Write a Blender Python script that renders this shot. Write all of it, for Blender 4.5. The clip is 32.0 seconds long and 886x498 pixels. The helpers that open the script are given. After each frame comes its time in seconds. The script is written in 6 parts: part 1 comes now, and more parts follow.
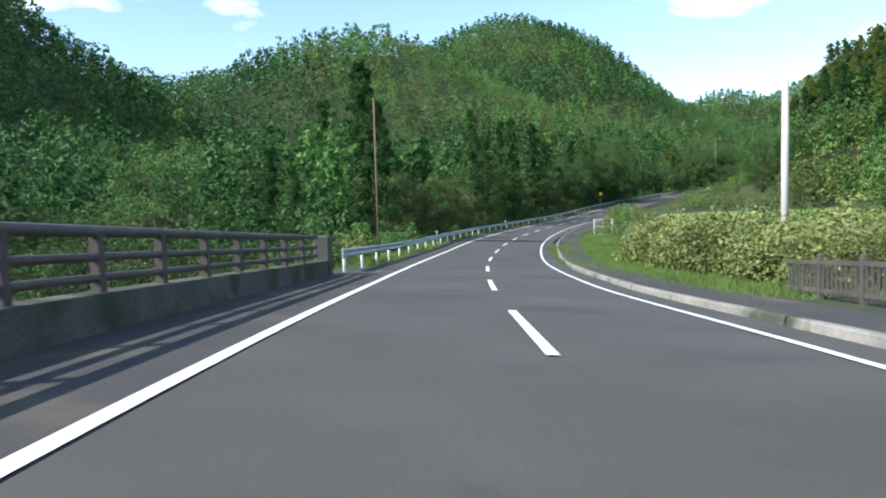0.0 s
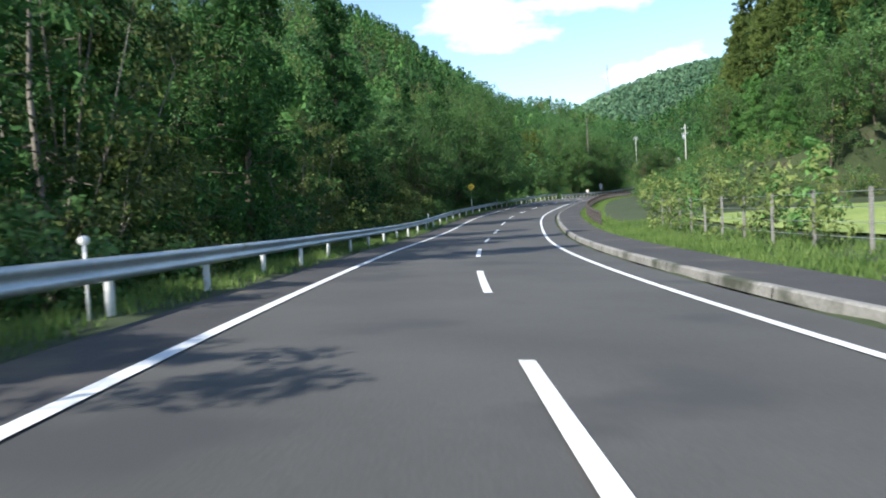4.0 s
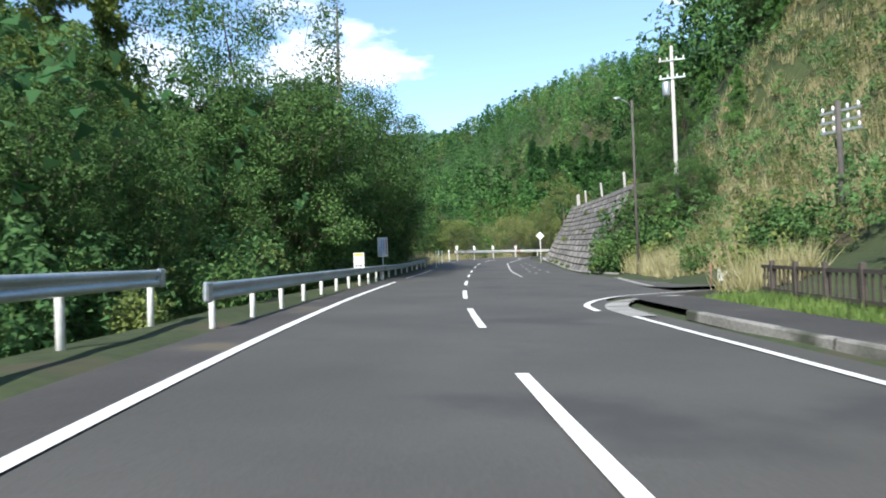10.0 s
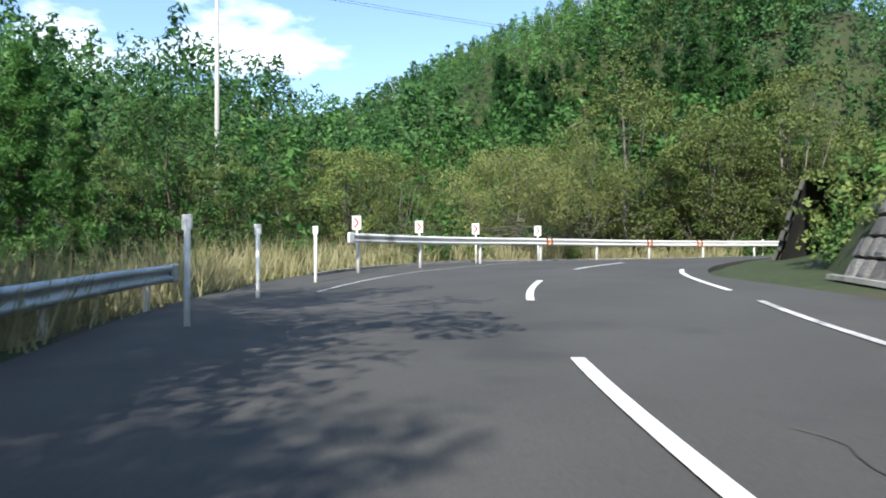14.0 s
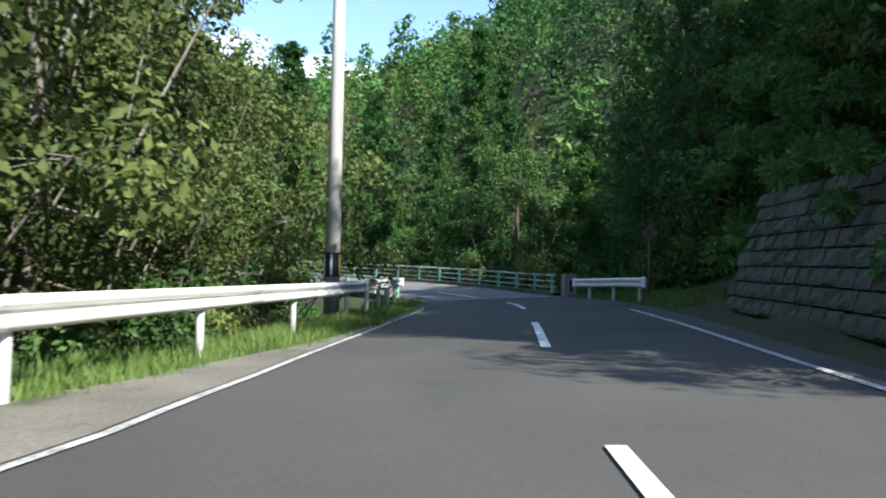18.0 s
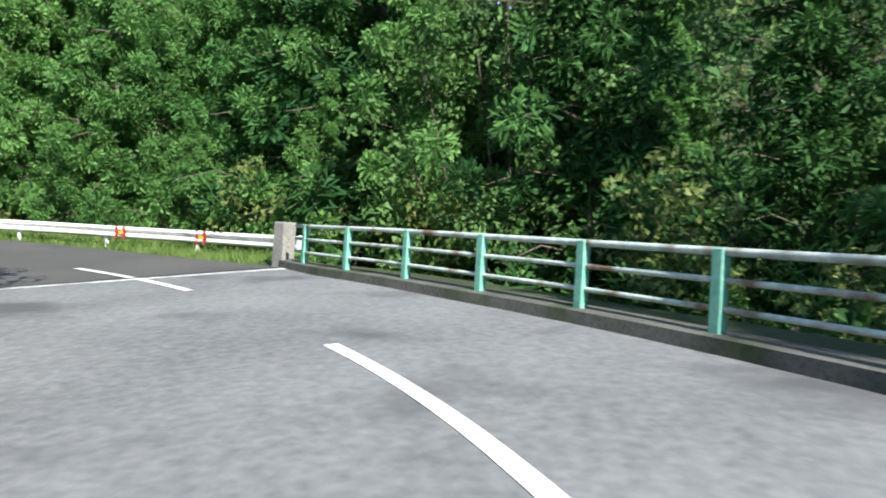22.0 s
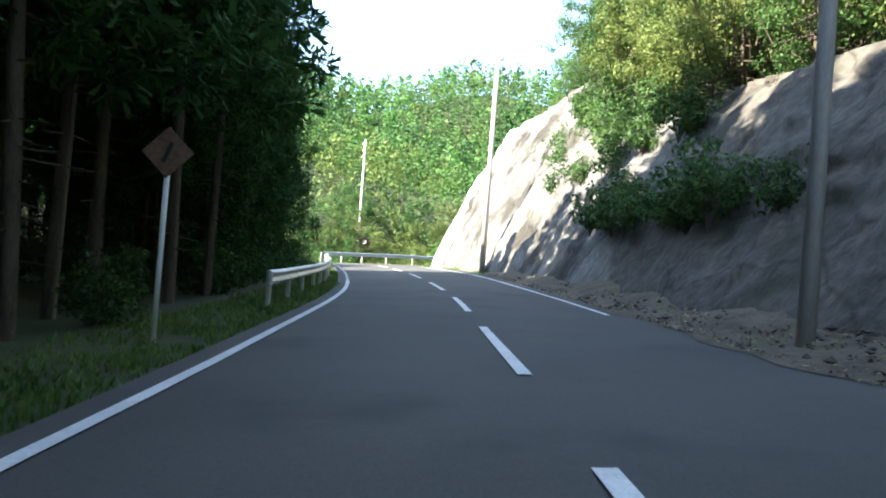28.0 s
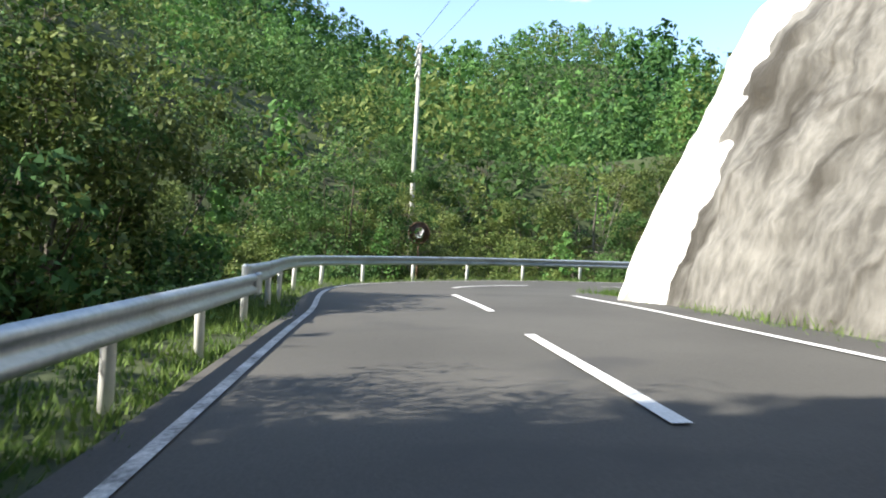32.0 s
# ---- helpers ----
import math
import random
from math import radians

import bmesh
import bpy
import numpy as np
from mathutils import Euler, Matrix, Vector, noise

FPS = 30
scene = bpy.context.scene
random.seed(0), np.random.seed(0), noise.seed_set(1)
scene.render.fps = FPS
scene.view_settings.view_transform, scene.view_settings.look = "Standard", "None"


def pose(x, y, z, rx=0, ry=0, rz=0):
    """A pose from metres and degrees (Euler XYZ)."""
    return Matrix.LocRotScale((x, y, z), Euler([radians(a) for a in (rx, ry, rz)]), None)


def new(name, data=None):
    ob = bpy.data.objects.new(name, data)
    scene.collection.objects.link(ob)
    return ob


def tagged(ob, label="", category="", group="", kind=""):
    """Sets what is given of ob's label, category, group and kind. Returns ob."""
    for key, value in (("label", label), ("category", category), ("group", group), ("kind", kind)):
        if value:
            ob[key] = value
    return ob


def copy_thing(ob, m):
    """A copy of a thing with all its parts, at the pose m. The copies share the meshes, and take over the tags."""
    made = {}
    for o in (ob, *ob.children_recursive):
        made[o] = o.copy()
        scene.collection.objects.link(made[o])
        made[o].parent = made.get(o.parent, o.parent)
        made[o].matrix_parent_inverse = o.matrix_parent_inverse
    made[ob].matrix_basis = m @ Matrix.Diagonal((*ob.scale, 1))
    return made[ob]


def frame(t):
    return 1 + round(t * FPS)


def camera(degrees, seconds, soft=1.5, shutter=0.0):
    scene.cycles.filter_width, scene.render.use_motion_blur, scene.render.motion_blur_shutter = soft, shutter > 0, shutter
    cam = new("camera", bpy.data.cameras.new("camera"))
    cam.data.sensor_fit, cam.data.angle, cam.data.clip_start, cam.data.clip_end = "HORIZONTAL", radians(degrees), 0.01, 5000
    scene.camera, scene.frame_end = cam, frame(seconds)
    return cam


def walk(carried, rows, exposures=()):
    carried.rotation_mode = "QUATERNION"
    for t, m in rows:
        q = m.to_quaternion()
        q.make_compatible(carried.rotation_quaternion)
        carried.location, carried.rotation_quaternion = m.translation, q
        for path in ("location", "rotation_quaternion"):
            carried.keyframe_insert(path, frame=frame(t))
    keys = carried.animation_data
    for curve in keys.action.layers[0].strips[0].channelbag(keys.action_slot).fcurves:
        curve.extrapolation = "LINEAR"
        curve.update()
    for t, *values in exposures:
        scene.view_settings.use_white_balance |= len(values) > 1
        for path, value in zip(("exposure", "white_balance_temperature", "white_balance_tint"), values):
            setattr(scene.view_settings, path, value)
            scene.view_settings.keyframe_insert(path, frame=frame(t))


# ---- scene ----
cam = camera(61.81, 32.0, soft=1.9, shutter=0.12)

# seconds, place of the lens, yaw, pitch and roll in degrees
PATH = [
    (0.0, 0.29, 0.13, 1.24, 0.14, -4.06, -1.69),
    (0.5, 0.36, 11.93, 0.51, -1.90, -4.01, -2.79),
    (1.0, 0.79, 23.89, -0.24, -4.37, -4.10, -3.25),
    (1.5, 1.62, 36.03, -0.93, -6.81, -3.98, -4.24),
    (2.0, 2.73, 48.29, -1.48, -8.47, -3.87, -4.25),
    (2.5, 4.30, 60.17, -1.88, -10.01, -3.76, -4.54),
    (3.0, 5.84, 71.47, -2.03, -11.93, -3.22, -3.64),
    (3.5, 8.00, 82.92, -2.29, -13.78, -2.80, -3.35),
    (4.0, 10.88, 94.73, -2.41, -15.85, -2.56, -3.05),
    (4.5, 14.23, 106.71, -2.50, -18.18, -2.04, -2.38),
    (5.0, 18.06, 118.53, -2.57, -20.49, -1.51, -1.72),
    (5.5, 22.35, 129.85, -2.57, -22.51, -1.27, -1.41),
    (6.0, 26.86, 140.56, -2.41, -24.30, -0.23, -2.24),
    (6.5, 31.36, 151.04, -2.02, -26.25, 0.29, -1.71),
    (7.0, 36.17, 161.48, -1.64, -28.35, 0.85, -1.55),
    (7.5, 41.35, 171.42, -1.22, -30.20, 1.22, -1.42),
    (8.0, 46.78, 181.02, -0.84, -32.13, 1.61, -1.86),
    (8.5, 52.10, 190.27, -0.50, -34.17, 1.95, -1.83),
    (9.0, 57.44, 198.89, -0.14, -36.05, 2.07, -1.61),
    (9.5, 62.67, 206.96, 0.15, -37.89, 2.13, -1.47),
    (10.0, 68.20, 214.98, 0.44, -39.68, 2.24, -1.77),
    (10.5, 74.14, 222.84, 0.59, -41.25, 2.47, -2.02),
    (11.0, 80.40, 230.60, 0.93, -42.95, 2.49, -2.08),
    (11.5, 86.86, 238.13, 1.26, -44.68, 2.44, -1.62),
    (12.0, 93.33, 245.23, 1.50, -46.41, 2.40, -1.11),
    (12.5, 99.77, 252.16, 1.81, -47.80, 2.17, -0.99),
    (13.0, 105.77, 258.83, 2.07, -47.22, 1.50, -1.12),
    (13.5, 111.77, 265.22, 2.45, -46.39, 1.47, -0.79),
    (14.0, 117.21, 271.11, 2.77, -46.31, 1.63, -0.53),
    (14.5, 122.13, 276.26, 3.06, -48.10, 1.99, 0.06),
    (15.0, 126.87, 280.35, 3.37, -52.32, 2.34, 0.64),
    (15.5, 131.78, 283.32, 3.68, -59.53, 2.50, 0.91),
    (16.0, 137.00, 285.63, 3.94, -68.43, 2.24, -0.03),
    (16.5, 142.75, 287.08, 4.22, -78.84, 2.44, -1.05),
    (17.0, 148.62, 287.48, 4.40, -89.25, 2.45, -0.66),
    (17.5, 154.25, 286.84, 4.50, -99.10, 2.59, 0.68),
    (18.0, 159.57, 285.35, 4.60, -107.04, 2.47, 1.20),
    (18.5, 164.81, 283.49, 4.72, -112.12, 2.41, 0.44),
    (19.0, 169.99, 281.74, 4.89, -114.01, 1.88, 1.77),
    (19.5, 175.29, 279.67, 4.86, -114.21, 1.19, 3.33),
    (20.0, 180.26, 278.04, 4.91, -113.24, 0.64, 3.25),
    (20.5, 184.92, 276.89, 4.96, -110.38, -0.58, 3.36),
    (21.0, 189.61, 276.00, 4.99, -102.66, 0.17, 2.17),
    (21.5, 193.95, 276.20, 5.05, -96.45, 0.49, 2.62),
    (22.0, 198.52, 276.38, 5.24, -86.46, 1.02, 3.61),
    (22.5, 203.03, 277.60, 5.32, -75.38, 1.09, 6.65),
    (23.0, 206.63, 279.61, 5.51, -65.88, 1.12, 6.34),
    (23.5, 209.78, 282.26, 5.66, -56.25, -0.35, 5.49),
    (24.0, 212.49, 285.45, 5.71, -45.15, -0.94, 5.49),
    (24.5, 214.82, 289.19, 5.74, -35.30, -0.77, 5.82),
    (25.0, 216.37, 293.50, 5.83, -25.32, -0.05, 6.31),
    (25.5, 217.35, 298.30, 5.89, -16.17, 0.38, 6.08),
    (26.0, 217.63, 303.08, 5.91, -8.25, 0.43, 5.35),
    (26.5, 217.63, 307.60, 5.97, -2.37, 0.45, 6.27),
    (27.0, 217.27, 311.87, 6.08, 1.46, 0.58, 5.94),
    (27.5, 216.81, 316.03, 6.12, 2.20, 0.87, 5.20),
    (28.0, 216.45, 320.27, 6.10, 1.41, 1.16, 4.47),
    (28.5, 216.23, 324.75, 6.10, 0.64, 1.29, 4.13),
    (29.0, 215.89, 329.51, 6.18, 0.40, 1.46, 3.17),
    (29.5, 215.51, 334.35, 6.21, 0.42, 1.26, 1.92),
    (30.0, 215.08, 339.16, 6.24, 0.80, 1.10, 2.61),
    (30.5, 214.52, 344.06, 6.29, 1.57, 1.06, 3.00),
    (31.0, 213.78, 348.76, 6.34, 2.70, 1.16, 3.28),
    (31.5, 212.95, 353.43, 6.44, 4.76, 1.11, 4.08),
    (32.0, 212.03, 358.10, 6.50, 6.54, 0.74, 3.32),
]
walk(cam, [(t, pose(x, y, z, 90 + pitch, 0, yaw) @ pose(0, 0, 0, 0, 0, roll)) for t, x, y, z, yaw, pitch, roll in PATH], exposures=[(t, e, k, 9.0) for t, e, k in ((0.0, 0.9, 6350), (16.5, 0.9, 6350), (18.0, 1.25, 6350), (19.0, 2.1, 6350), (20.0, 2.75, 6300), (20.5, 2.65, 6300), (21.2, 2.0, 6300), (22.0, 1.35, 6300), (23.5, 0.95, 6500), (24.5, 1.1, 6600), (25.2, 1.4, 6500), (26.0, 2.6, 6850), (27.5, 2.7, 6900), (29.0, 2.4, 6900), (29.5, 2.3, 6900), (31.0, 1.75, 6950), (32.0, 1.45, 6850))])

# the road's middle line: place, height and bank in degrees
ROAD_XY = [(1.3, -45.0), (1.3, 0.1), (1.7, 23.8), (3.4, 48.2), (6.6, 71.3), (11.6, 94.5), (18.8, 118.3), (27.5, 140.3), (36.8, 161.2), (47.5, 180.6), (58.2, 198.4), (69.1, 214.3), (81.3, 229.8), (94.2, 244.4), (106.7, 258.0), (115.6, 267.3), (123.3, 275.1), (130.0, 280.7), (137.4, 284.5), (145.8, 286.0), (154.0, 285.6), (164.5, 282.6), (174.9, 278.5), (182.2, 275.8), (189.5, 274.2), (196.2, 274.5), (203.5, 276.4), (209.0, 280.0), (213.4, 284.8), (217.5, 293.2), (218.7, 303.0), (217.7, 316.1), (217.1, 329.6), (216.1, 344.3), (214.0, 358.5), (211.5, 371.6), (209.9, 381.5), (213.2, 386.6), (219.5, 389.6), (228.0, 389.5), (245.0, 384.0)]
ROAD_Z = [1.51, 0.01, -1.49, -2.73, -3.28, -3.65, -3.79, -3.64, -2.86, -2.06, -1.37, -0.79, -0.31, 0.28, 0.84, 1.40, 1.86, 2.35, 2.74, 3.10, 3.31, 3.53, 3.73, 3.83, 3.86, 4.04, 4.27, 4.51, 4.62, 4.75, 4.81, 5.00, 5.04, 5.18, 5.42, 5.54, 5.60, 5.70, 5.80, 6.00, 6.30]
ROAD_BANK = [-2.1, -2.1, -3.4, -4.3, -3.8, -2.9, -1.9, -1.8, -1.6, -1.7, -1.6, -1.8, -1.9, -1.3, -1.0, -0.6, 0.1, 0.5, -0.1, -0.5, 0.4, 1.2, 2.7, 3.1, 2.7, 3.5, 5.5, 6.0, 5.6, 6.0, 5.9, 5.2, 3.1, 3.0, 3.8, 3.3, 2.0, 0.0, -2.0, -3.0, -3.0]

# ---- world, sun and sky ----
SUN_TO = Vector((-0.885, -0.465, 0.0)).normalized()
SUN_ELEV = radians(39)
sun_data = bpy.data.lights.new("sun", "SUN")
sun_data.energy, sun_data.angle, sun_data.color = 4.5, radians(0.53), (1.0, 0.96, 0.89)
sun = new("sun", sun_data)
sun_dir = Vector((SUN_TO.x * math.cos(SUN_ELEV), SUN_TO.y * math.cos(SUN_ELEV), math.sin(SUN_ELEV)))
sun.matrix_world = Matrix.Translation((0, 0, 300)) @ (-sun_dir).to_track_quat("-Z", "Y").to_matrix().to_4x4()

world = bpy.data.worlds.new("world")
scene.world = world
world.use_nodes = True
wn, wl = world.node_tree.nodes, world.node_tree.links
sky = wn.new("ShaderNodeTexSky")
sky.sky_type, sky.sun_disc, sky.sun_elevation = "NISHITA", False, SUN_ELEV
sky.sun_rotation = math.atan2(SUN_TO.x, SUN_TO.y)
sky.air_density, sky.dust_density, sky.ozone_density = 1.0, 0.15, 2.5
w_coord, w_map = wn.new("ShaderNodeTexCoord"), wn.new("ShaderNodeMapping")
w_map.inputs["Scale"].default_value = (1.0, 1.0, 2.6)
w_map.inputs["Location"].default_value = (0.35, 0.1, 0.0)
w_noise, w_ramp, w_mix = wn.new("ShaderNodeTexNoise"), wn.new("ShaderNodeValToRGB"), wn.new("ShaderNodeMixRGB")
w_noise.inputs["Scale"].default_value, w_noise.inputs["Detail"].default_value, w_noise.inputs["Roughness"].default_value = 2.6, 7.0, 0.52
w_ramp.color_ramp.elements[0].position, w_ramp.color_ramp.elements[1].position = 0.57, 0.68
w_mix.inputs["Color2"].default_value = (9.5, 9.7, 10.0, 1)
w_back = wn["Background"]
w_back.inputs["Strength"].default_value = 0.15
wl.new(w_coord.outputs["Generated"], w_map.inputs["Vector"])
wl.new(w_map.outputs["Vector"], w_noise.inputs["Vector"])
wl.new(w_noise.outputs["Fac"], w_ramp.inputs["Fac"])
wl.new(w_ramp.outputs["Color"], w_mix.inputs["Fac"])
wl.new(sky.outputs["Color"], w_mix.inputs["Color1"])
wl.new(w_mix.outputs["Color"], w_back.inputs["Color"])


# ---- materials ----
def material(name, dark, light, rough=0.7, metal=0.0, scale=1.0, fine=18.0, bump=0.3, vary=0.0, spots=None, translucent=0.0, streak=None, relief=0.02, cracks=None):
    """Two-scale noise between two colours, with relief; vary: change from piece to piece; spots: a stain colour and its share."""
    mat = bpy.data.materials.new(name)
    mat.use_nodes = True
    n, l = mat.node_tree.nodes, mat.node_tree.links
    bsdf = n["Principled BSDF"]
    bsdf.inputs["Roughness"].default_value, bsdf.inputs["Metallic"].default_value = rough, metal
    bsdf.inputs["Specular IOR Level"].default_value = 0.18 if translucent else 0.4
    coord, mapping = n.new("ShaderNodeTexCoord"), n.new("ShaderNodeMapping")
    l.new(coord.outputs["Object"], mapping.inputs["Vector"])
    if streak:
        mapping.inputs["Scale"].default_value = streak
    big, small, mix = n.new("ShaderNodeTexNoise"), n.new("ShaderNodeTexNoise"), n.new("ShaderNodeMixRGB")
    big.inputs["Scale"].default_value, big.inputs["Detail"].default_value = scale, 5.0
    small.inputs["Scale"].default_value, small.inputs["Detail"].default_value = fine, 4.0
    for tex in (big, small):
        l.new(mapping.outputs["Vector"], tex.inputs["Vector"])
    both, ramp = n.new("ShaderNodeMath"), n.new("ShaderNodeValToRGB")
    both.operation = "ADD"
    l.new(big.outputs["Fac"], both.inputs[0])
    l.new(small.outputs["Fac"], both.inputs[1])
    half = n.new("ShaderNodeMath")
    half.operation, half.inputs[1].default_value = "MULTIPLY", 0.5
    l.new(both.outputs[0], half.inputs[0])
    fac = half
    if vary:
        info, add, shift = n.new("ShaderNodeObjectInfo"), n.new("ShaderNodeMath"), n.new("ShaderNodeMath")
        geo, sm = n.new("ShaderNodeNewGeometry"), n.new("ShaderNodeMath")
        sm.operation = "ADD"
        l.new(info.outputs["Random"], sm.inputs[0])
        l.new(geo.outputs["Random Per Island"], sm.inputs[1])
        shift.operation, shift.inputs[1].default_value, shift.inputs[2].default_value = "MULTIPLY_ADD", vary * 0.5, -vary / 2
        l.new(sm.outputs[0], shift.inputs[0])
        add.operation = "ADD"
        l.new(half.outputs[0], add.inputs[0])
        l.new(shift.outputs[0], add.inputs[1])
        fac = add
    ramp.color_ramp.elements[0].position, ramp.color_ramp.elements[1].position = 0.36, 0.64
    ramp.color_ramp.elements[0].color, ramp.color_ramp.elements[1].color = (*dark, 1), (*light, 1)
    l.new(fac.outputs[0], ramp.inputs["Fac"])
    colour = ramp.outputs["Color"]
    if spots:
        stain, share = spots
        sn, sr = n.new("ShaderNodeTexNoise"), n.new("ShaderNodeValToRGB")
        sn.inputs["Scale"].default_value, sn.inputs["Detail"].default_value = scale * 0.6 + 0.2, 8.0
        l.new(mapping.outputs["Vector"], sn.inputs["Vector"])
        sr.color_ramp.elements[0].position, sr.color_ramp.elements[1].position = 0.62 - share * 0.3, 0.72 - share * 0.25
        l.new(sn.outputs["Fac"], sr.inputs["Fac"])
        mix.inputs["Color2"].default_value = (*stain, 1)
        l.new(sr.outputs["Color"], mix.inputs["Fac"])
        l.new(colour, mix.inputs["Color1"])
        colour = mix.outputs["Color"]
    if cracks:
        cn, cw, cr, cm = n.new("ShaderNodeTexVoronoi"), n.new("ShaderNodeMixRGB"), n.new("ShaderNodeValToRGB"), n.new("ShaderNodeMixRGB")
        cn.feature, cn.inputs["Scale"].default_value = "DISTANCE_TO_EDGE", cracks
        cw.inputs["Fac"].default_value = 0.6
        l.new(mapping.outputs["Vector"], cw.inputs["Color1"])
        l.new(big.outputs["Color"], cw.inputs["Color2"])
        l.new(cw.outputs["Color"], cn.inputs["Vector"])
        cr.color_ramp.elements[0].position, cr.color_ramp.elements[1].position = 0.002, 0.02
        cr.color_ramp.elements[0].color = (0.62, 0.6, 0.57, 1)
        l.new(cn.outputs["Distance"], cr.inputs["Fac"])
        cm.blend_type, cm.inputs["Fac"].default_value = "MULTIPLY", 1.0
        l.new(colour, cm.inputs["Color1"])
        l.new(cr.outputs["Color"], cm.inputs["Color2"])
        colour = cm.outputs["Color"]
    l.new(colour, bsdf.inputs["Base Color"])
    if bump:
        b = n.new("ShaderNodeBump")
        b.inputs["Strength"].default_value, b.inputs["Distance"].default_value = bump, relief
        l.new(half.outputs[0], b.inputs["Height"])
        l.new(b.outputs["Normal"], bsdf.inputs["Normal"])
    if translucent:
        tr, ms = n.new("ShaderNodeBsdfTranslucent"), n.new("ShaderNodeMixShader")
        l.new(colour, tr.inputs["Color"])
        ms.inputs["Fac"].default_value = translucent
        l.new(bsdf.outputs["BSDF"], ms.inputs[1])
        l.new(tr.outputs["BSDF"], ms.inputs[2])
        l.new(ms.outputs["Shader"], n["Material Output"].inputs["Surface"])
    return mat


M_ASPHALT = material("asphalt", (0.053, 0.0507, 0.0458), (0.084, 0.0803, 0.0725), 0.85, scale=0.35, fine=40, bump=0.25, spots=((0.049, 0.048, 0.046), 0.14))
M_ASPHALT_DARK = material("asphalt_worn", (0.035, 0.033, 0.032), (0.066, 0.062, 0.058), 0.9, scale=0.5, fine=35, bump=0.3, spots=((0.10, 0.085, 0.06), 0.15))
M_DECK = material("concrete_deck", (0.105, 0.106, 0.104), (0.195, 0.195, 0.188), 0.85, scale=0.4, fine=9, bump=0.3, spots=((0.075, 0.075, 0.075), 0.25))
M_LINE = material("road_paint", (0.55, 0.55, 0.53), (0.80, 0.80, 0.78), 0.7, scale=1.5, fine=30, bump=0.2)
M_LINE_WORN = material("road_paint_worn", (0.16, 0.16, 0.155), (0.72, 0.71, 0.68), 0.8, scale=2.5, fine=24, bump=0.2)
M_CONCRETE = material("concrete", (0.20, 0.195, 0.18), (0.36, 0.35, 0.32), 0.9, scale=1.2, fine=25, spots=((0.11, 0.11, 0.09), 0.2))
# mossy spots on a base darkened to hold the parapet's and wall's shade
M_MOSS_SHADED = material("shaded_mossy_concrete", (0.05, 0.053, 0.042), (0.125, 0.12, 0.10), 0.95, scale=1.0, fine=20, spots=((0.035, 0.05, 0.02), 0.35))
M_KERB = material("kerb_concrete", (0.15, 0.145, 0.13), (0.32, 0.305, 0.27), 0.95, scale=0.8, fine=18, spots=((0.06, 0.065, 0.045), 0.3))
M_STEEL = material("galvanised_steel", (0.33, 0.37, 0.40), (0.50, 0.54, 0.56), 0.42, 0.6, scale=0.9, fine=14, bump=0.05, spots=((0.22, 0.22, 0.2), 0.06))
M_WHITE = material("white_paint", (0.66, 0.66, 0.62), (0.82, 0.82, 0.79), 0.45, scale=0.8, fine=10, bump=0.04, spots=((0.42, 0.40, 0.34), 0.08))
M_GREEN = material("green_paint", (0.12, 0.36, 0.26), (0.25, 0.50, 0.38), 0.55, scale=3, fine=20, bump=0.1, spots=((0.25, 0.15, 0.08), 0.16))
M_RAIL_WORN = material("worn_rail_paint", (0.30, 0.38, 0.33), (0.56, 0.60, 0.54), 0.6, scale=3, fine=16, bump=0.15, spots=((0.17, 0.11, 0.07), 0.3))
M_BROWN = material("brown_rail_paint", (0.05, 0.04, 0.035), (0.10, 0.085, 0.075), 0.6, scale=2, fine=20, bump=0.1)
M_POLE = material("pole_concrete", (0.38, 0.37, 0.34), (0.56, 0.54, 0.50), 0.85, scale=1.5, fine=22, streak=(3, 3, 0.4), spots=((0.25, 0.25, 0.22), 0.12))
M_DARKPOLE = material("dark_pole", (0.05, 0.045, 0.04), (0.11, 0.10, 0.09), 0.8, scale=2, fine=20)
M_STONE = material("wall_block", (0.11, 0.105, 0.097), (0.29, 0.28, 0.26), 0.95, scale=1.6, fine=16, bump=0.9, vary=0.55, spots=((0.07, 0.068, 0.06), 0.2))
M_ROCK = material("rock_face", (0.050, 0.045, 0.037), (0.145, 0.13, 0.106), 0.95, scale=0.35, fine=3.5, bump=1.0, relief=0.14, cracks=0.55, spots=((0.05, 0.05, 0.036), 0.27))
M_SHOT = material("sprayed_concrete", (0.085, 0.08, 0.07), (0.225, 0.215, 0.19), 0.95, scale=0.55, fine=5.0, bump=1.0, relief=0.16, cracks=0.5, spots=((0.05, 0.045, 0.036), 0.42), streak=(1, 1, 0.45))
# edge strip of the cliff, much whiter than the sprayed face
M_WHITE_EDGE = material("white_cliff_edge", (0.46, 0.45, 0.42), (0.80, 0.79, 0.75), 0.9, scale=0.8, fine=6, bump=0.8, relief=0.06, spots=((0.26, 0.25, 0.22), 0.16))
M_GRAVEL = material("gravel_shoulder", (0.10, 0.092, 0.075), (0.23, 0.21, 0.17), 0.95, scale=0.6, fine=30, bump=0.7, spots=((0.06, 0.07, 0.03), 0.22))
# base kept dark so gaps between the crowns read as shade
M_SOIL = material("ground_cover", (0.020, 0.032, 0.010), (0.050, 0.066, 0.022), 0.95, scale=0.15, fine=4, bump=0.6, spots=((0.06, 0.05, 0.03), 0.10))
M_FIELD = material("rice_field", (0.13, 0.19, 0.035), (0.27, 0.32, 0.085), 0.9, scale=0.1, fine=3, bump=0.8, relief=0.1)
M_LITTER = material("leaf_litter", (0.06, 0.044, 0.030), (0.16, 0.125, 0.085), 0.95, scale=1.2, fine=12, bump=0.8, spots=((0.07, 0.08, 0.03), 0.15))
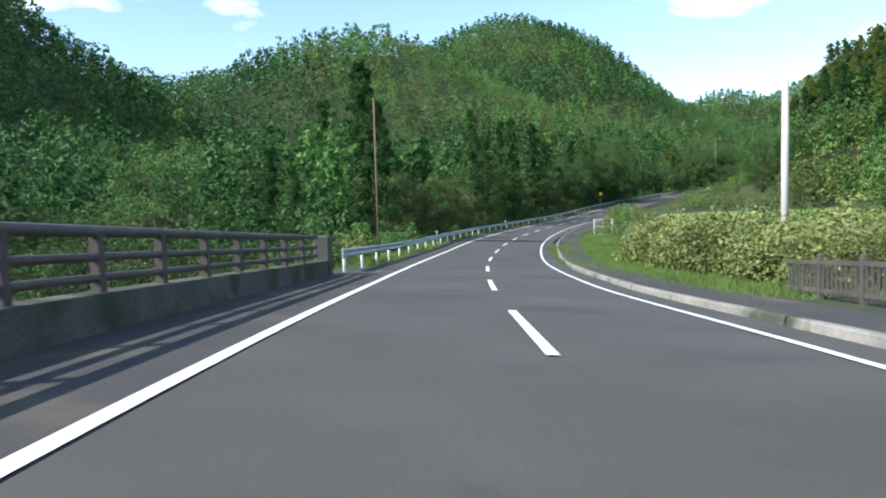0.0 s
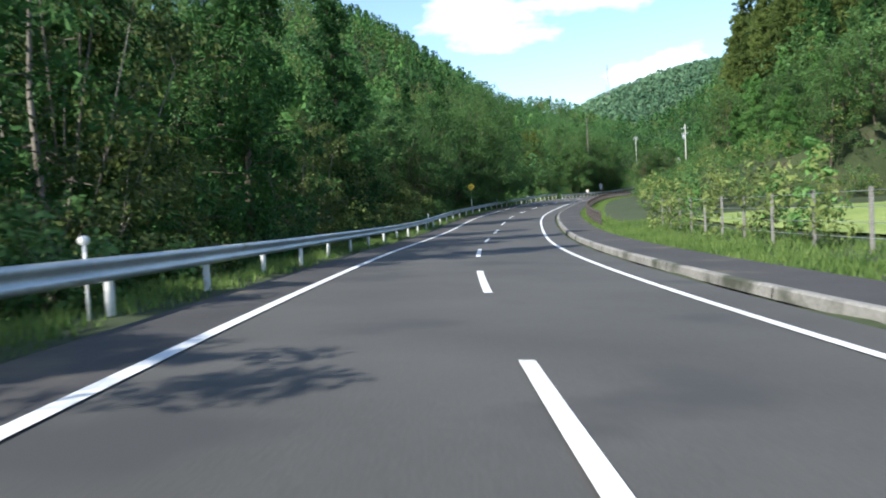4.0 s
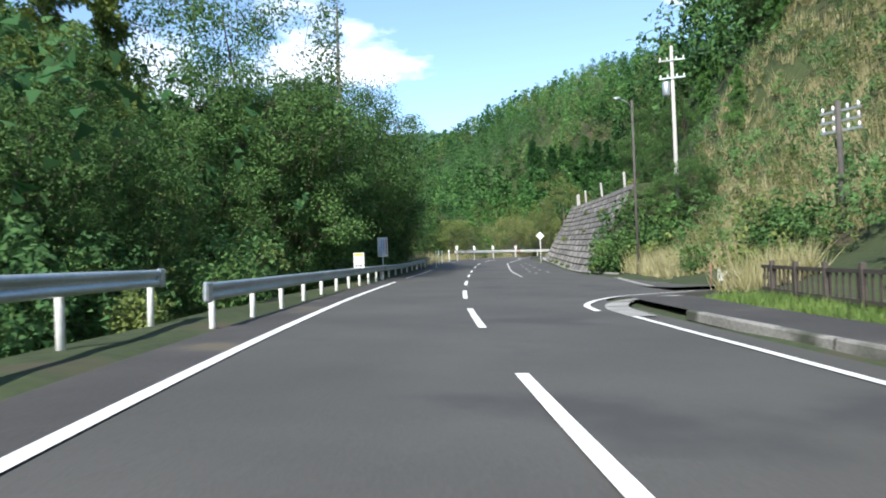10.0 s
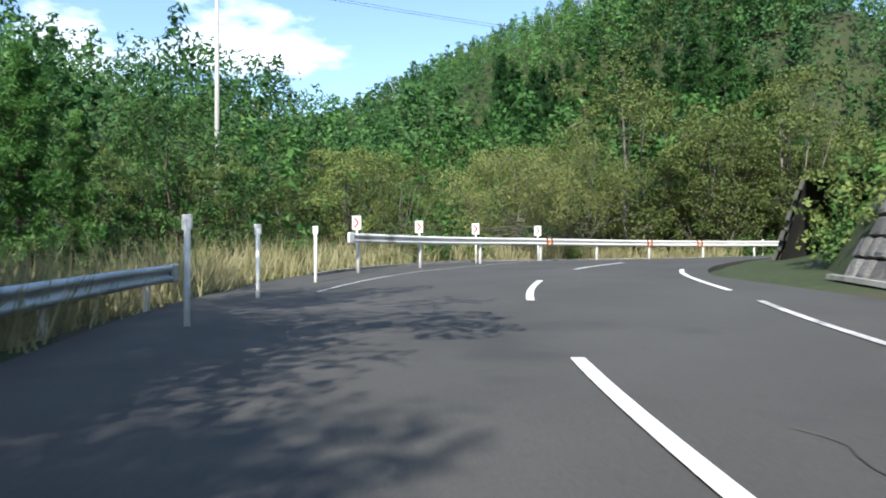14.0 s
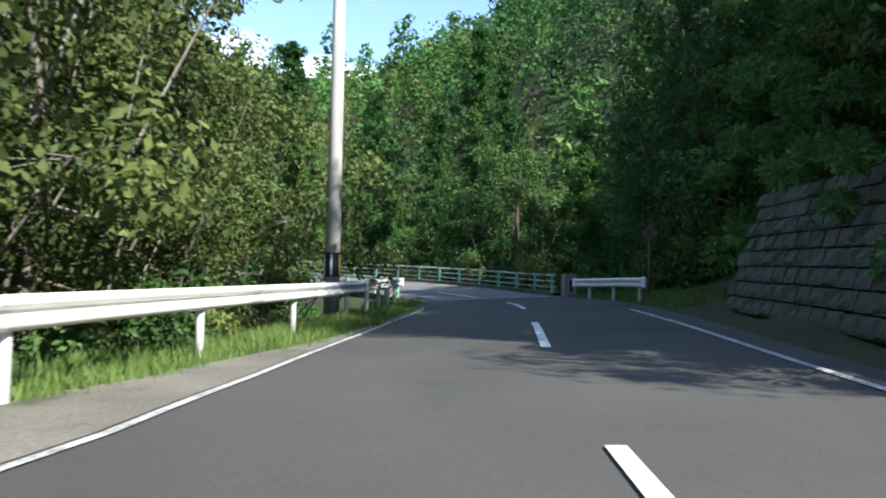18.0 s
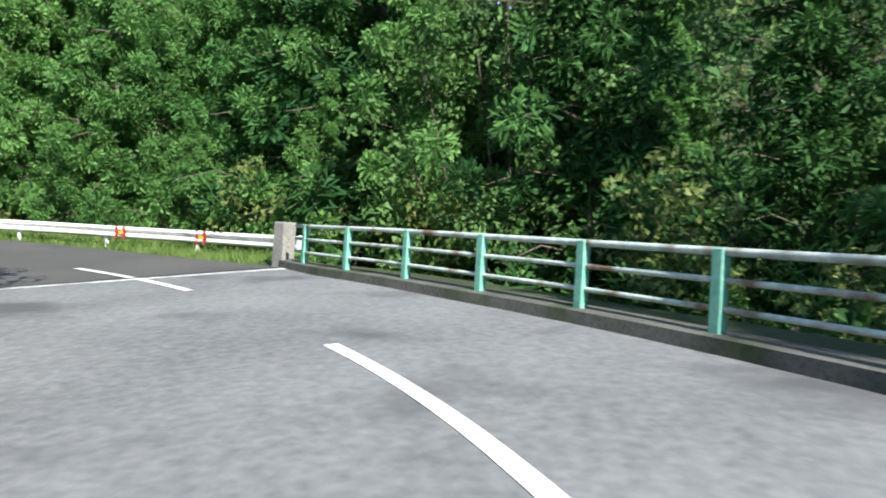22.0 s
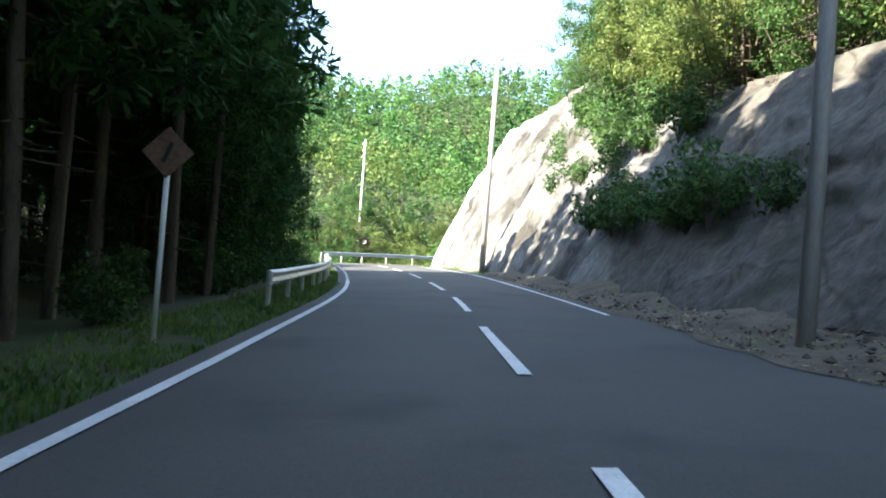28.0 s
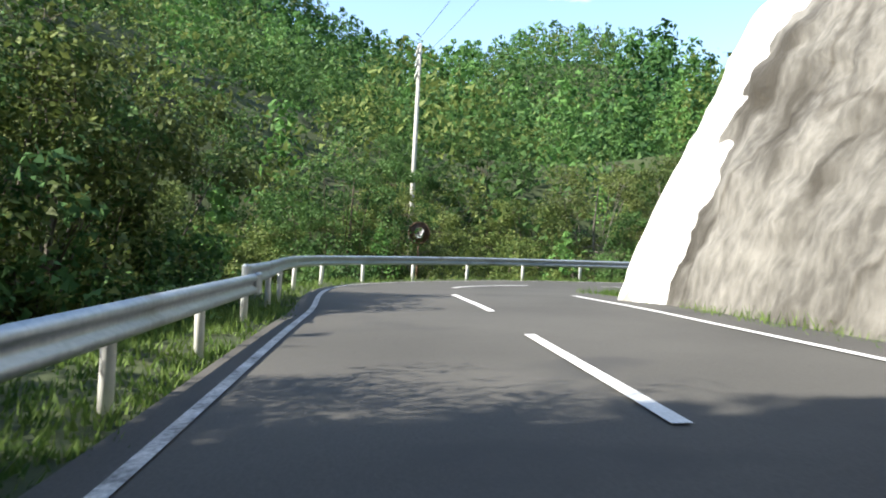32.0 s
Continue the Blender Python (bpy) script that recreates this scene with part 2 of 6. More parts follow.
M_BARK = material("bark", (0.055, 0.042, 0.03), (0.15, 0.12, 0.09), 0.95, scale=2, fine=14, bump=0.8, streak=(4, 4, 0.6))
M_PALEBARK = material("pale_bark", (0.11, 0.095, 0.075), (0.25, 0.225, 0.19), 0.9, scale=2, fine=14, bump=0.5, streak=(4, 4, 0.6))
M_LEAF = material("broad_leaf", (0.028, 0.074, 0.020), (0.12, 0.22, 0.064), 0.6, scale=0.35, fine=2.0, bump=0, vary=0.35, translucent=0.32)
M_LEAF_YELLOW = material("yellowing_leaf", (0.072, 0.118, 0.028), (0.235, 0.285, 0.085), 0.6, scale=0.4, fine=2.0, bump=0, vary=0.35, translucent=0.32)
M_LEAF_PALE = material("pale_yellow_leaf", (0.10, 0.135, 0.038), (0.31, 0.335, 0.12), 0.5, scale=0.4, fine=2.0, bump=0, vary=0.4, translucent=0.3)
M_LEAF_BROWN = material("olive_leaf", (0.045, 0.072, 0.02), (0.16, 0.20, 0.06), 0.6, scale=0.4, fine=2.0, bump=0, vary=0.35, translucent=0.28)
M_CEDAR = material("cedar_needle", (0.014, 0.055, 0.015), (0.062, 0.15, 0.036), 0.7, scale=0.3, fine=1.5, bump=0, vary=0.35, translucent=0.22)
# young cedars' fresh green, raised further to hold sunlight in the colour
M_CEDAR_LIT = material("lit_young_cedar_needle", (0.048, 0.135, 0.030), (0.165, 0.32, 0.088), 0.65, scale=0.3, fine=1.5, bump=0, vary=0.35, translucent=0.34)
# hillside cedars: the sun's warm tint is put into the needle colour
M_CEDAR_GOLD = material("sun_tinted_cedar_needle", (0.05, 0.085, 0.018), (0.17, 0.22, 0.055), 0.7, scale=0.3, fine=1.5, bump=0, vary=0.35, translucent=0.28)
# far mountain leaves: pale bluish green with the air's haze painted in
M_HAZE_LEAF = material("haze_tinted_leaf", (0.055, 0.125, 0.065), (0.14, 0.235, 0.13), 0.9, scale=0.004, fine=0.03, bump=0, vary=0.2, translucent=0.2)
M_FOREST = material("far_forest", (0.03, 0.09, 0.032), (0.11, 0.21, 0.07), 0.9, scale=0.02, fine=0.14, bump=0, vary=0.2, translucent=0.22)
M_GRASS = material("grass_blade", (0.045, 0.105, 0.022), (0.17, 0.25, 0.065), 0.6, scale=0.3, fine=2, bump=0, vary=0.5, translucent=0.3)
M_REED = material("dry_grass", (0.22, 0.21, 0.09), (0.46, 0.42, 0.24), 0.7, scale=0.3, fine=2, bump=0, vary=0.4, translucent=0.25)
M_BLACK = material("black_paint", (0.015, 0.015, 0.015), (0.03, 0.03, 0.03), 0.5, bump=0)
M_YELLOW = material("yellow_paint", (0.62, 0.40, 0.02), (0.78, 0.52, 0.04), 0.5, bump=0)
M_RED = material("red_paint", (0.34, 0.03, 0.02), (0.45, 0.055, 0.035), 0.5, bump=0)
M_BLUE = material("blue_paint", (0.10, 0.25, 0.5), (0.15, 0.32, 0.6), 0.5, bump=0)
M_RUST = material("rusty_steel", (0.10, 0.06, 0.04), (0.22, 0.13, 0.08), 0.8, scale=4, fine=20)
M_WIRE = material("wire", (0.02, 0.02, 0.02), (0.04, 0.04, 0.04), 0.6, bump=0)
M_MIRROR = bpy.data.materials.new("mirror_glass")
M_MIRROR.use_nodes = True
M_MIRROR.node_tree.nodes["Principled BSDF"].inputs["Metallic"].default_value = 1.0
M_MIRROR.node_tree.nodes["Principled BSDF"].inputs["Roughness"].default_value = 0.03
M_MIRROR.node_tree.nodes["Principled BSDF"].inputs["Base Color"].default_value = (0.85, 0.87, 0.88, 1)


# ---- the line of the road ----
def spline(points, step=0.5):
    """A smooth line through the points, in even steps; columns past the second follow along."""
    P, out = np.array(points, float), []
    for i in range(len(P) - 1):
        p0, p1, p2, p3 = P[max(i - 1, 0)], P[i], P[i + 1], P[min(i + 2, len(P) - 1)]
        if i == 0:
            p0 = 2 * p1 - p2
        if i == len(P) - 2:
            p3 = 2 * p2 - p1
        a, b, c = (max(np.linalg.norm((q - p)[:2]), 1e-6) ** 0.5 for p, q in ((p0, p1), (p1, p2), (p2, p3)))
        m1 = ((p1 - p0) / a - (p2 - p0) / (a + b) + (p2 - p1) / b) * b
        m2 = ((p2 - p1) / b - (p3 - p1) / (b + c) + (p3 - p2) / c) * b
        u = np.linspace(0, 1, 60, endpoint=False)[:, None]
        out.append((2 * u**3 - 3 * u**2 + 1) * p1 + (u**3 - 2 * u**2 + u) * m1 + (-2 * u**3 + 3 * u**2) * p2 + (u**3 - u**2) * m2)
    out = np.concatenate(out + [P[-1:]])
    s = np.r_[0, np.cumsum(np.linalg.norm(np.diff(out[:, :2], axis=0), axis=1))]
    S = np.arange(0, s[-1], step)
    return S, np.stack([np.interp(S, s, out[:, k]) for k in range(out.shape[1])], -1)


RS, RQ = spline(np.c_[np.array(ROAD_XY), ROAD_Z, ROAD_BANK])
R_TAN = np.gradient(RQ[:, :2], axis=0)
R_TAN /= np.linalg.norm(R_TAN, axis=1)[:, None]
R_RIGHT = np.stack([R_TAN[:, 1], -R_TAN[:, 0]], -1)
R_END = float(RS[-1])


def at(s, d, h=0.0):
    """The place s metres along the road, d to the right of its middle and h over its surface."""
    q = [np.interp(s, RS, RQ[:, k]) for k in range(4)]
    r = np.array([np.interp(s, RS, R_RIGHT[:, 0]), np.interp(s, RS, R_RIGHT[:, 1])])
    r /= np.linalg.norm(r)
    return Vector((q[0] + r[0] * d, q[1] + r[1] * d, q[2] + max(-6.0, min(6.0, d)) * math.tan(radians(q[3])) + h))


def heading(s):
    """The turn about z that points an object's +y along the road."""
    return math.atan2(-np.interp(s, RS, R_TAN[:, 0]), np.interp(s, RS, R_TAN[:, 1]))


def table(*pairs):
    xs, ys = pairs[0::2], pairs[1::2]
    return lambda s: float(np.interp(s, xs, ys))


def mesh_of(name, verts, faces, mat, smooth=False):
    me = bpy.data.meshes.new(name)
    me.from_pydata([tuple(v) for v in verts], [], faces)
    if mat:
        me.materials.append(mat)
    if smooth:
        me.polygons.foreach_set("use_smooth", [True] * len(me.polygons))
    me.update()
    return me


def part(name, data, parent=None, label="", m=None):
    """Links mesh data as one object under its thing."""
    ob = new(name, data)
    if m is not None:
        ob.matrix_world = m
    if parent is not None:
        ob.parent = parent
    if label:
        ob["label"] = label
    return ob


def root(name, label, category, group="", kind="", m=None):
    ob = new(name)
    ob.empty_display_size = 0.2
    if m is not None:
        ob.matrix_world = m
    return tagged(ob, label, category, group, kind)


def bm_mesh(name, bm, mat, smooth=False):
    me = bpy.data.meshes.new(name)
    bm.to_mesh(me)
    bm.free()
    me.materials.append(mat)
    if smooth:
        me.polygons.foreach_set("use_smooth", [True] * len(me.polygons))
    return me


def box_mesh(name, size, mat, centre=(0, 0, 0), bevel=0.0):
    bm = bmesh.new()
    bmesh.ops.create_cube(bm, size=1.0, matrix=Matrix.Translation(centre) @ Matrix.Diagonal((*size, 1)))
    if bevel:
        bmesh.ops.bevel(bm, geom=bm.edges[:], offset=bevel, segments=1, affect="EDGES")
    return bm_mesh(name, bm, mat)


def tube_mesh(name, points, radii, mat, sides=8, cap=True):
    """A tube of changing radius along points."""
    P = [Vector(p) for p in points]
    verts, faces = [], []
    for i, p in enumerate(P):
        t = (P[min(i + 1, len(P) - 1)] - P[max(i - 1, 0)]).normalized()
        u = t.cross(Vector((0, 0, 1)) if abs(t.z) < 0.9 else Vector((1, 0, 0))).normalized()
        v = t.cross(u)
        r = radii[i] if hasattr(radii, "__len__") else radii
        for k in range(sides):
            a = 2 * math.pi * k / sides
            verts.append(p + (u * math.cos(a) + v * math.sin(a)) * r)
    for i in range(len(P) - 1):
        for k in range(sides):
            faces.append((i * sides + k, i * sides + (k + 1) % sides, (i + 1) * sides + (k + 1) % sides, (i + 1) * sides + k))
    if cap:
        faces.append(tuple(range(sides))[::-1])
        faces.append(tuple((len(P) - 1) * sides + k for k in range(sides)))
    return mesh_of(name, verts, faces, mat, smooth=True)


def ribbon_mesh(name, s0, s1, profile, mat, step=1.0, ends=True):
    """A profile, rows of (d, h) or a function of s that gives them, swept along the road."""
    n = max(2, int((s1 - s0) / step) + 1)
    verts, faces, m = [], [], 0
    for s in np.linspace(s0, s1, n):
        rows = profile(s) if callable(profile) else profile
        m = len(rows)
        verts += [at(s, d, h) for d, h in rows]
    for i in range(n - 1):
        for k in range(m - 1):
            a = i * m + k
            faces.append((a, a + 1, a + m + 1, a + m))
    return mesh_of(name, verts, faces, mat)


# ---- ground ----
LEFT_LINE = table(0, -3.25, 230, -3.3, 285, -3.5, 340, -3.65, 362, -4.6, 372, -5.2, 378, -5.4, 384, -5.7, 390, -5.2, 396, -4.2, 400, -3.55, 403, -3.4, 412, -3.35, 420, -3.1, 425, -3.2, 455, -3.3, 500, -3.3, 592, -3.5)
RIGHT_LINE = table(0, 2.85, 100, 3.25, 200, 3.0, 255, 3.05, 284, 3.5, 330, 3.1, 352, 3.1, 361, 3.8, 372, 3.0, 400, 3.05, 425, 2.6, 455, 2.4, 478, 2.6, 500, 3.0, 530, 3.3, 546, 3.1, 592, 3.4)
LEFT_EDGE = table(0, -5.3, 68, -5.2, 76, -4.6, 330, -4.6, 350, -4.9, 366, -7.5, 374, -9.6, 381, -10.8, 390, -10.6, 397, -6.4, 403, -4.6, 408, -3.8, 416, -3.6, 422, -3.35, 426, -3.4, 452, -3.6, 456, -3.6, 592, -3.9)
RIGHT_EDGE = table(0, 4.0, 290, 4.2, 297, 4.2, 301, 9.5, 312, 8.2, 322, 7.4, 352, 7.2, 362, 5.6, 368, 4.2, 380, 3.8, 425, 3.5, 434, 3.55, 437, 3.3, 441, 3.05, 446, 2.78, 450, 2.95, 452, 3.2, 464, 3.2, 470, 4.3, 500, 4.5, 530, 4.3, 592, 4.2)

# hilltops: place and height
# the first three stand out of view, added to shade the valley
HILLS_WEST = [(-168, 15, 42), (-172, 68, 46), (-178, 115, 28), (-146, 92, 5), (40, 92, 8), (-208, 154, 6), (-146, 154, 46), (40, 154, 4), (-208, 216, 9), (-146, 216, 36), (102, 216, 12), (-84, 278, 11), (-22, 278, 41), (-146, 340, 6), (-84, 340, 20), (-22, 340, 9), (40, 340, 15), (-22, 402, 13), (40, 402, 25), (102, 402, 19), (-22, 464, 34), (40, 464, 47), (102, 464, 16), (-22, 526, 9), (40, 526, 19), (102, 526, 62), (-230, 250, 40), (-270, 120, 35), (-150, 420, 40), (-120, 520, 40)]
HILLS_EAST = [(288, 154, 65), (350, 154, 38), (164, 216, 9), (226, 216, 23), (288, 216, 12), (350, 216, 22), (412, 216, 12), (412, 278, 32), (474, 278, 15), (226, 340, 6), (288, 340, 13), (350, 340, 28), (412, 340, 15), (474, 340, 7), (164, 402, 13), (288, 402, 34), (350, 402, 32), (350, 464, 41), (164, 526, 14), (288, 526, 10), (350, 526, 45), (226, 588, 57), (190, 165, 30)]
FAR_HILLS = [(809, 1179, 195, 290), (1900, 1500, 300, 500)]


def hill_rise(X, Y):
    z = np.zeros(len(X))
    for hx, hy, hh in HILLS_WEST + HILLS_EAST:
        z = z + hh * np.exp(-((X - hx) ** 2 + (Y - hy) ** 2) / (2 * 44.0 ** 2))
    return z


def smooth_step(x, a, b):
    t = np.clip((x - a) / (b - a), 0, 1)
    return t * t * (3 - 2 * t)


def ground_height(X, Y):
    """The height of the land: flat by the road, falling to the valley on its left, hills around."""
    X, Y = np.asarray(X, float).ravel(), np.asarray(Y, float).ravel()
    Q, T, S = RQ[::4], R_RIGHT[::4], RS[::4]
    out = np.empty(len(X))
    for i0 in range(0, len(X), 4000):
        x, y = X[i0:i0 + 4000], Y[i0:i0 + 4000]
        dx, dy = x[:, None] - Q[None, :, 0], y[:, None] - Q[None, :, 1]
        dist = np.sqrt(dx * dx + dy * dy)
        near = dist.min(1)
        k = dist.argmin(1)
        w = 1 / (dist + 0.5) ** 5
        w /= w.sum(1, keepdims=True)
        d = dx * T[None, :, 0] + dy * T[None, :, 1]
        dn, sn = d[np.arange(len(x)), k], S[k]
        z = (w * (Q[None, :, 2] + np.clip(d, -6, 6) * np.tan(np.radians(Q[None, :, 3])))).sum(1)
        off = np.where(dn < 0, -dn - EDGE_L[k], dn - EDGE_R[k])
        right_slope = RIGHT_RISE[k] * np.clip(dn - EDGE_R[k] - RIGHT_FLAT[k], 0, 16)
        left_fall = LEFT_FALL[k] * smooth_step(off, 0.8, 9.0)
        z = z + np.where(dn > 0, right_slope, left_fall) * smooth_step(near, 3, 9) * (1 - smooth_step(near, 30, 90))
        open_side = (dn > 0) & (sn < 215)
        z = z + hill_rise(x, y) * np.where(open_side, smooth_step(near, 38, 85), smooth_step(near, 8, 50))
        for hx, hy, hh, hr in FAR_HILLS:
            z = z + hh * np.exp(-((x - hx) ** 2 + (y - hy) ** 2) / (2 * hr * hr)) * smooth_step(near, 120, 420)
        z = z - 0.35 * (1 - smooth_step(off, -1.2, 0.4))
        out[i0:i0 + 4000] = z
    return out


EDGE_L = np.array([-LEFT_EDGE(s) for s in RS[::4]])
EDGE_R = np.array([RIGHT_EDGE(s) for s in RS[::4]])
RIGHT_RISE = np.interp(RS[::4], [0, 295, 305, 322, 330, 360, 366, 372, 385, 415, 424, 426, 452, 462, 468, 476, 505, 548, 556, 592], [0.02, 0.02, 0.35, 0.6, 1.2, 1.0, 0.5, 0.3, 0.6, 0.8, 0.2, -0.5, -0.5, 0.0, 0.3, 1.6, 1.7, 1.7, 1.2, 1.0])
RIGHT_FLAT = np.interp(RS[::4], [0, 295, 312, 326, 366, 376, 412, 424, 460, 472, 550, 558, 592], [3, 3, 4.5, 4.4, 4.4, 2.0, 2.0, 1.6, 1.6, 5.0, 5.0, 2, 1.6])
LEFT_FALL = np.interp(RS[::4], [0, 68, 80, 300, 370, 410, 426, 452, 462, 500, 534, 546, 592], [-6, -6, -2.5, -2.2, -1.0, -1.6, -5, -5, -0.5, -0.5, -0.6, -5, -5])


def rise(a, b, core0, core1, step, grow=1.09):
    inner = list(np.arange(core0, core1 + 0.01, step))
    lo, hi, g = [], [], step
    p, q = core0, core1
    while p > a:
        g *= grow
        p -= g
        lo.append(p)
    g = step
    while q < b:
        g *= grow
        q += g
        hi.append(q)
    return np.array(lo[::-1] + inner + hi)


gx, gy = rise(-2600, 3200, -50, 270, 2.2), rise(-2400, 3400, -50, 430, 2.2)
GX, GY = np.meshgrid(gx, gy)
GZ = ground_height(GX, GY)
nx, ny = len(gx), len(gy)
idx = np.arange(nx * ny).reshape(ny, nx)
quads = np.stack([idx[:-1, :-1], idx[:-1, 1:], idx[1:, 1:], idx[1:, :-1]], -1).reshape(-1, 4)
ground_me = bpy.data.meshes.new("ground")
ground_me.from_pydata(np.stack([GX.ravel(), GY.ravel(), GZ], -1).tolist(), [], quads.tolist())
ground_me.materials.append(M_SOIL)
ground_me.polygons.foreach_set("use_smooth", [True] * len(ground_me.polygons))
ground = tagged(new("ground", ground_me), "grassy valley floor and wooded hillsides around the road", "ground", kind="structure")


def land(x, y):
    """The ground's height at one place, between the corners of its sheet."""
    i, j = min(max(np.searchsorted(gx, x) - 1, 0), nx - 2), min(max(np.searchsorted(gy, y) - 1, 0), ny - 2)
    u, v = (x - gx[i]) / (gx[i + 1] - gx[i]), (y - gy[j]) / (gy[j + 1] - gy[j])
    z = GZ.reshape(ny, nx)
    return float((1 - v) * ((1 - u) * z[j, i] + u * z[j, i + 1]) + v * ((1 - u) * z[j + 1, i] + u * z[j + 1, i + 1]))


# ---- road ----
BRIDGE = (427.0, 451.6)


def road_profile(s):
    a, b = LEFT_EDGE(s), RIGHT_EDGE(s)
    return [(a, -0.6)] + [(a + (b - a) * k / 6, 0.0) for k in range(7)] + [(b, -0.6)]


road = tagged(new("road", ribbon_mesh("road", 0, R_END - 0.5, road_profile, M_ASPHALT)), "grey asphalt mountain road with white lines", "road", kind="structure")
deck = tagged(new("road_deck", ribbon_mesh("road_deck", *BRIDGE, lambda s: [(LEFT_EDGE(s) + 0.02, 0.012), (-1.2, 0.012), (1.2, 0.012), (RIGHT_EDGE(s) - 0.02, 0.012)], M_DECK)), "pale worn concrete road deck of the small bridge", "road deck", kind="structure")
# along the first bridge this dark strip stands in for railing shade
shoulder = tagged(new("pavement_shoulder", ribbon_mesh("pavement_shoulder", 0, 352, lambda s: [(LEFT_EDGE(s) + 0.03, 0.006), (LEFT_LINE(s) - 0.1, 0.006)], M_ASPHALT_DARK)), "dark dusty asphalt shoulder beside the white line, railing shade darkened in at the first bridge", "shoulder", kind="structure")

tagged(new("gravel_shoulder", ribbon_mesh("gravel_shoulder", 392, 426, lambda s: [(LEFT_EDGE(s) + 0.03, 0.006), (max(LEFT_LINE(s) - 0.12, LEFT_EDGE(s) + 0.05), 0.006)], M_GRAVEL)), "pale gravelly shoulder beside the worn edge line", "shoulder", kind="structure")


def stripe(name, s0, s1, dfun, width, mat, label, h=0.016):
    return tagged(new(name, ribbon_mesh(name, s0, s1, lambda s: [(dfun(s) - width / 2, h), (dfun(s) + width / 2, h)], mat, 0.5)), label, "road marking", kind="structure")


stripe("left_edge_line", 0, 311, LEFT_LINE, 0.17, M_LINE, "solid white line along the road's edge")
stripe("left_edge_line", 317, 338, LEFT_LINE, 0.14, M_LINE_WORN, "worn white line along the road's edge")
stripe("left_edge_line", 345, 350, LEFT_LINE, 0.14, M_LINE_WORN, "short worn stretch of white edge line")
stripe("left_edge_line", 364, 420, LEFT_LINE, 0.10, M_LINE_WORN, "worn white line along the outside of the bend")
stripe("left_edge_line", 456, 522, LEFT_LINE, 0.14, M_LINE, "white line along the road's grassy edge")
stripe("left_edge_line", 522, 580, LEFT_LINE, 0.12, M_LINE_WORN, "worn white line along the outside of the far bend")
stripe("right_edge_line", 0, 291.4, RIGHT_LINE, 0.15, M_LINE, "solid white line beside the kerb")
stripe("right_edge_line", 318, 361, RIGHT_LINE, 0.13, M_LINE_WORN, "worn white line beside the lay-by")
stripe("right_edge_line", 363, 372, lambda s: 3.8 - (s - 363) * 0.05, 0.13, M_LINE, "white line round the inside of the bend")
stripe("right_edge_line", 396, 415, RIGHT_LINE, 0.12, M_LINE_WORN, "thin worn white line beside the gutter")
stripe("right_edge_line", 467.5, 474, RIGHT_LINE, 0.12, M_LINE_WORN, "thin worn white line beside the grass")
stripe("right_edge_line", 507, 548, RIGHT_LINE, 0.13, M_LINE, "white line at the foot of the cliff")
DASHES = [41, 53, 64, 75, 86.5, 98, 109, 120, 131, 142, 153.2, 164.4, 175.6, 186.8, 198, 209, 220.3, 231.5, 242.8, 254.2, 265.5, 277, 287.5, 297, 307, 319, 330, 340.5, 351, 362, 373, 384, 395, 406.3, 417.3, 428, 439, 449.5, 460, 471.5, 480.5, 490.2, 498.8, 507.5, 516.5, 525.5, 534.5, 543.5, 552.5, 561.5, 571]
DASH_D = table(420, 0.0, 432, -0.2, 446, -0.25, 456, 0.0)
for s0 in DASHES:
    tagged(new("centre_dash", ribbon_mesh("centre_dash", s0 - 0.5, s0 + 4.7, lambda s: [(DASH_D(s) - 0.075, 0.02), (DASH_D(s) + 0.075, 0.02)], M_LINE, 0.5)), "white dash of the broken centre line", "road marking", "dashes of the centre line", "structure")

# the side road's corner
def loose_ribbon(name, pts, width, mat, label, category, h=0.017):
    """A flat strip of that width along a smooth line of (s, d) places."""
    _, q = spline([tuple(at(a, b)) for a, b in pts], 0.25)
    t = np.gradient(q[:, :2], axis=0)
    t /= np.linalg.norm(t, axis=1)[:, None]
    r = np.stack([t[:, 1], -t[:, 0]], -1) * width / 2
    verts = [v for k in range(len(q)) for v in ((q[k, 0] - r[k, 0], q[k, 1] - r[k, 1], q[k, 2] + h), (q[k, 0] + r[k, 0], q[k, 1] + r[k, 1], q[k, 2] + h))]
    faces = [(2 * k, 2 * k + 1, 2 * k + 3, 2 * k + 2) for k in range(len(q) - 1)]
    return tagged(new(name, mesh_of(name, verts, faces, mat)), label, category, kind="structure")


loose_ribbon("side_road", [(304.4, 7.2), (304.6, 9.5), (305.0, 13.5)], 7.0, M_ASPHALT, "grey asphalt mouth of the side road", "road", 0.010)
loose_ribbon("right_edge_line", [(291.4, 2.98), (293.5, 3.13), (296.0, 3.92), (298.3, 5.2), (299.5, 6.6), (300.3, 8.2)], 0.17, M_LINE, "white line curving round the corner into the side road", "road marking", 0.02)
loose_ribbon("side_road_line", [(307.0, 8.15), (307.4, 9.8), (308.0, 11.8)], 0.13, M_LINE_WORN, "thin white line along the side road", "road marking", 0.02)
loose_ribbon("corner_apron", [(289.8, 3.62), (292.5, 3.72), (295.0, 4.4), (297.0, 5.6), (298.2, 7.0)], 0.6, M_CONCRETE, "pale concrete gutter round the corner", "gutter", 0.026)
loose_ribbon("side_gutter", [(314.0, 8.0), (308.0, 7.65), (302.0, 7.5)], 0.3, M_CONCRETE, "pale concrete gutter across the mouth of the side road", "gutter", 0.018)

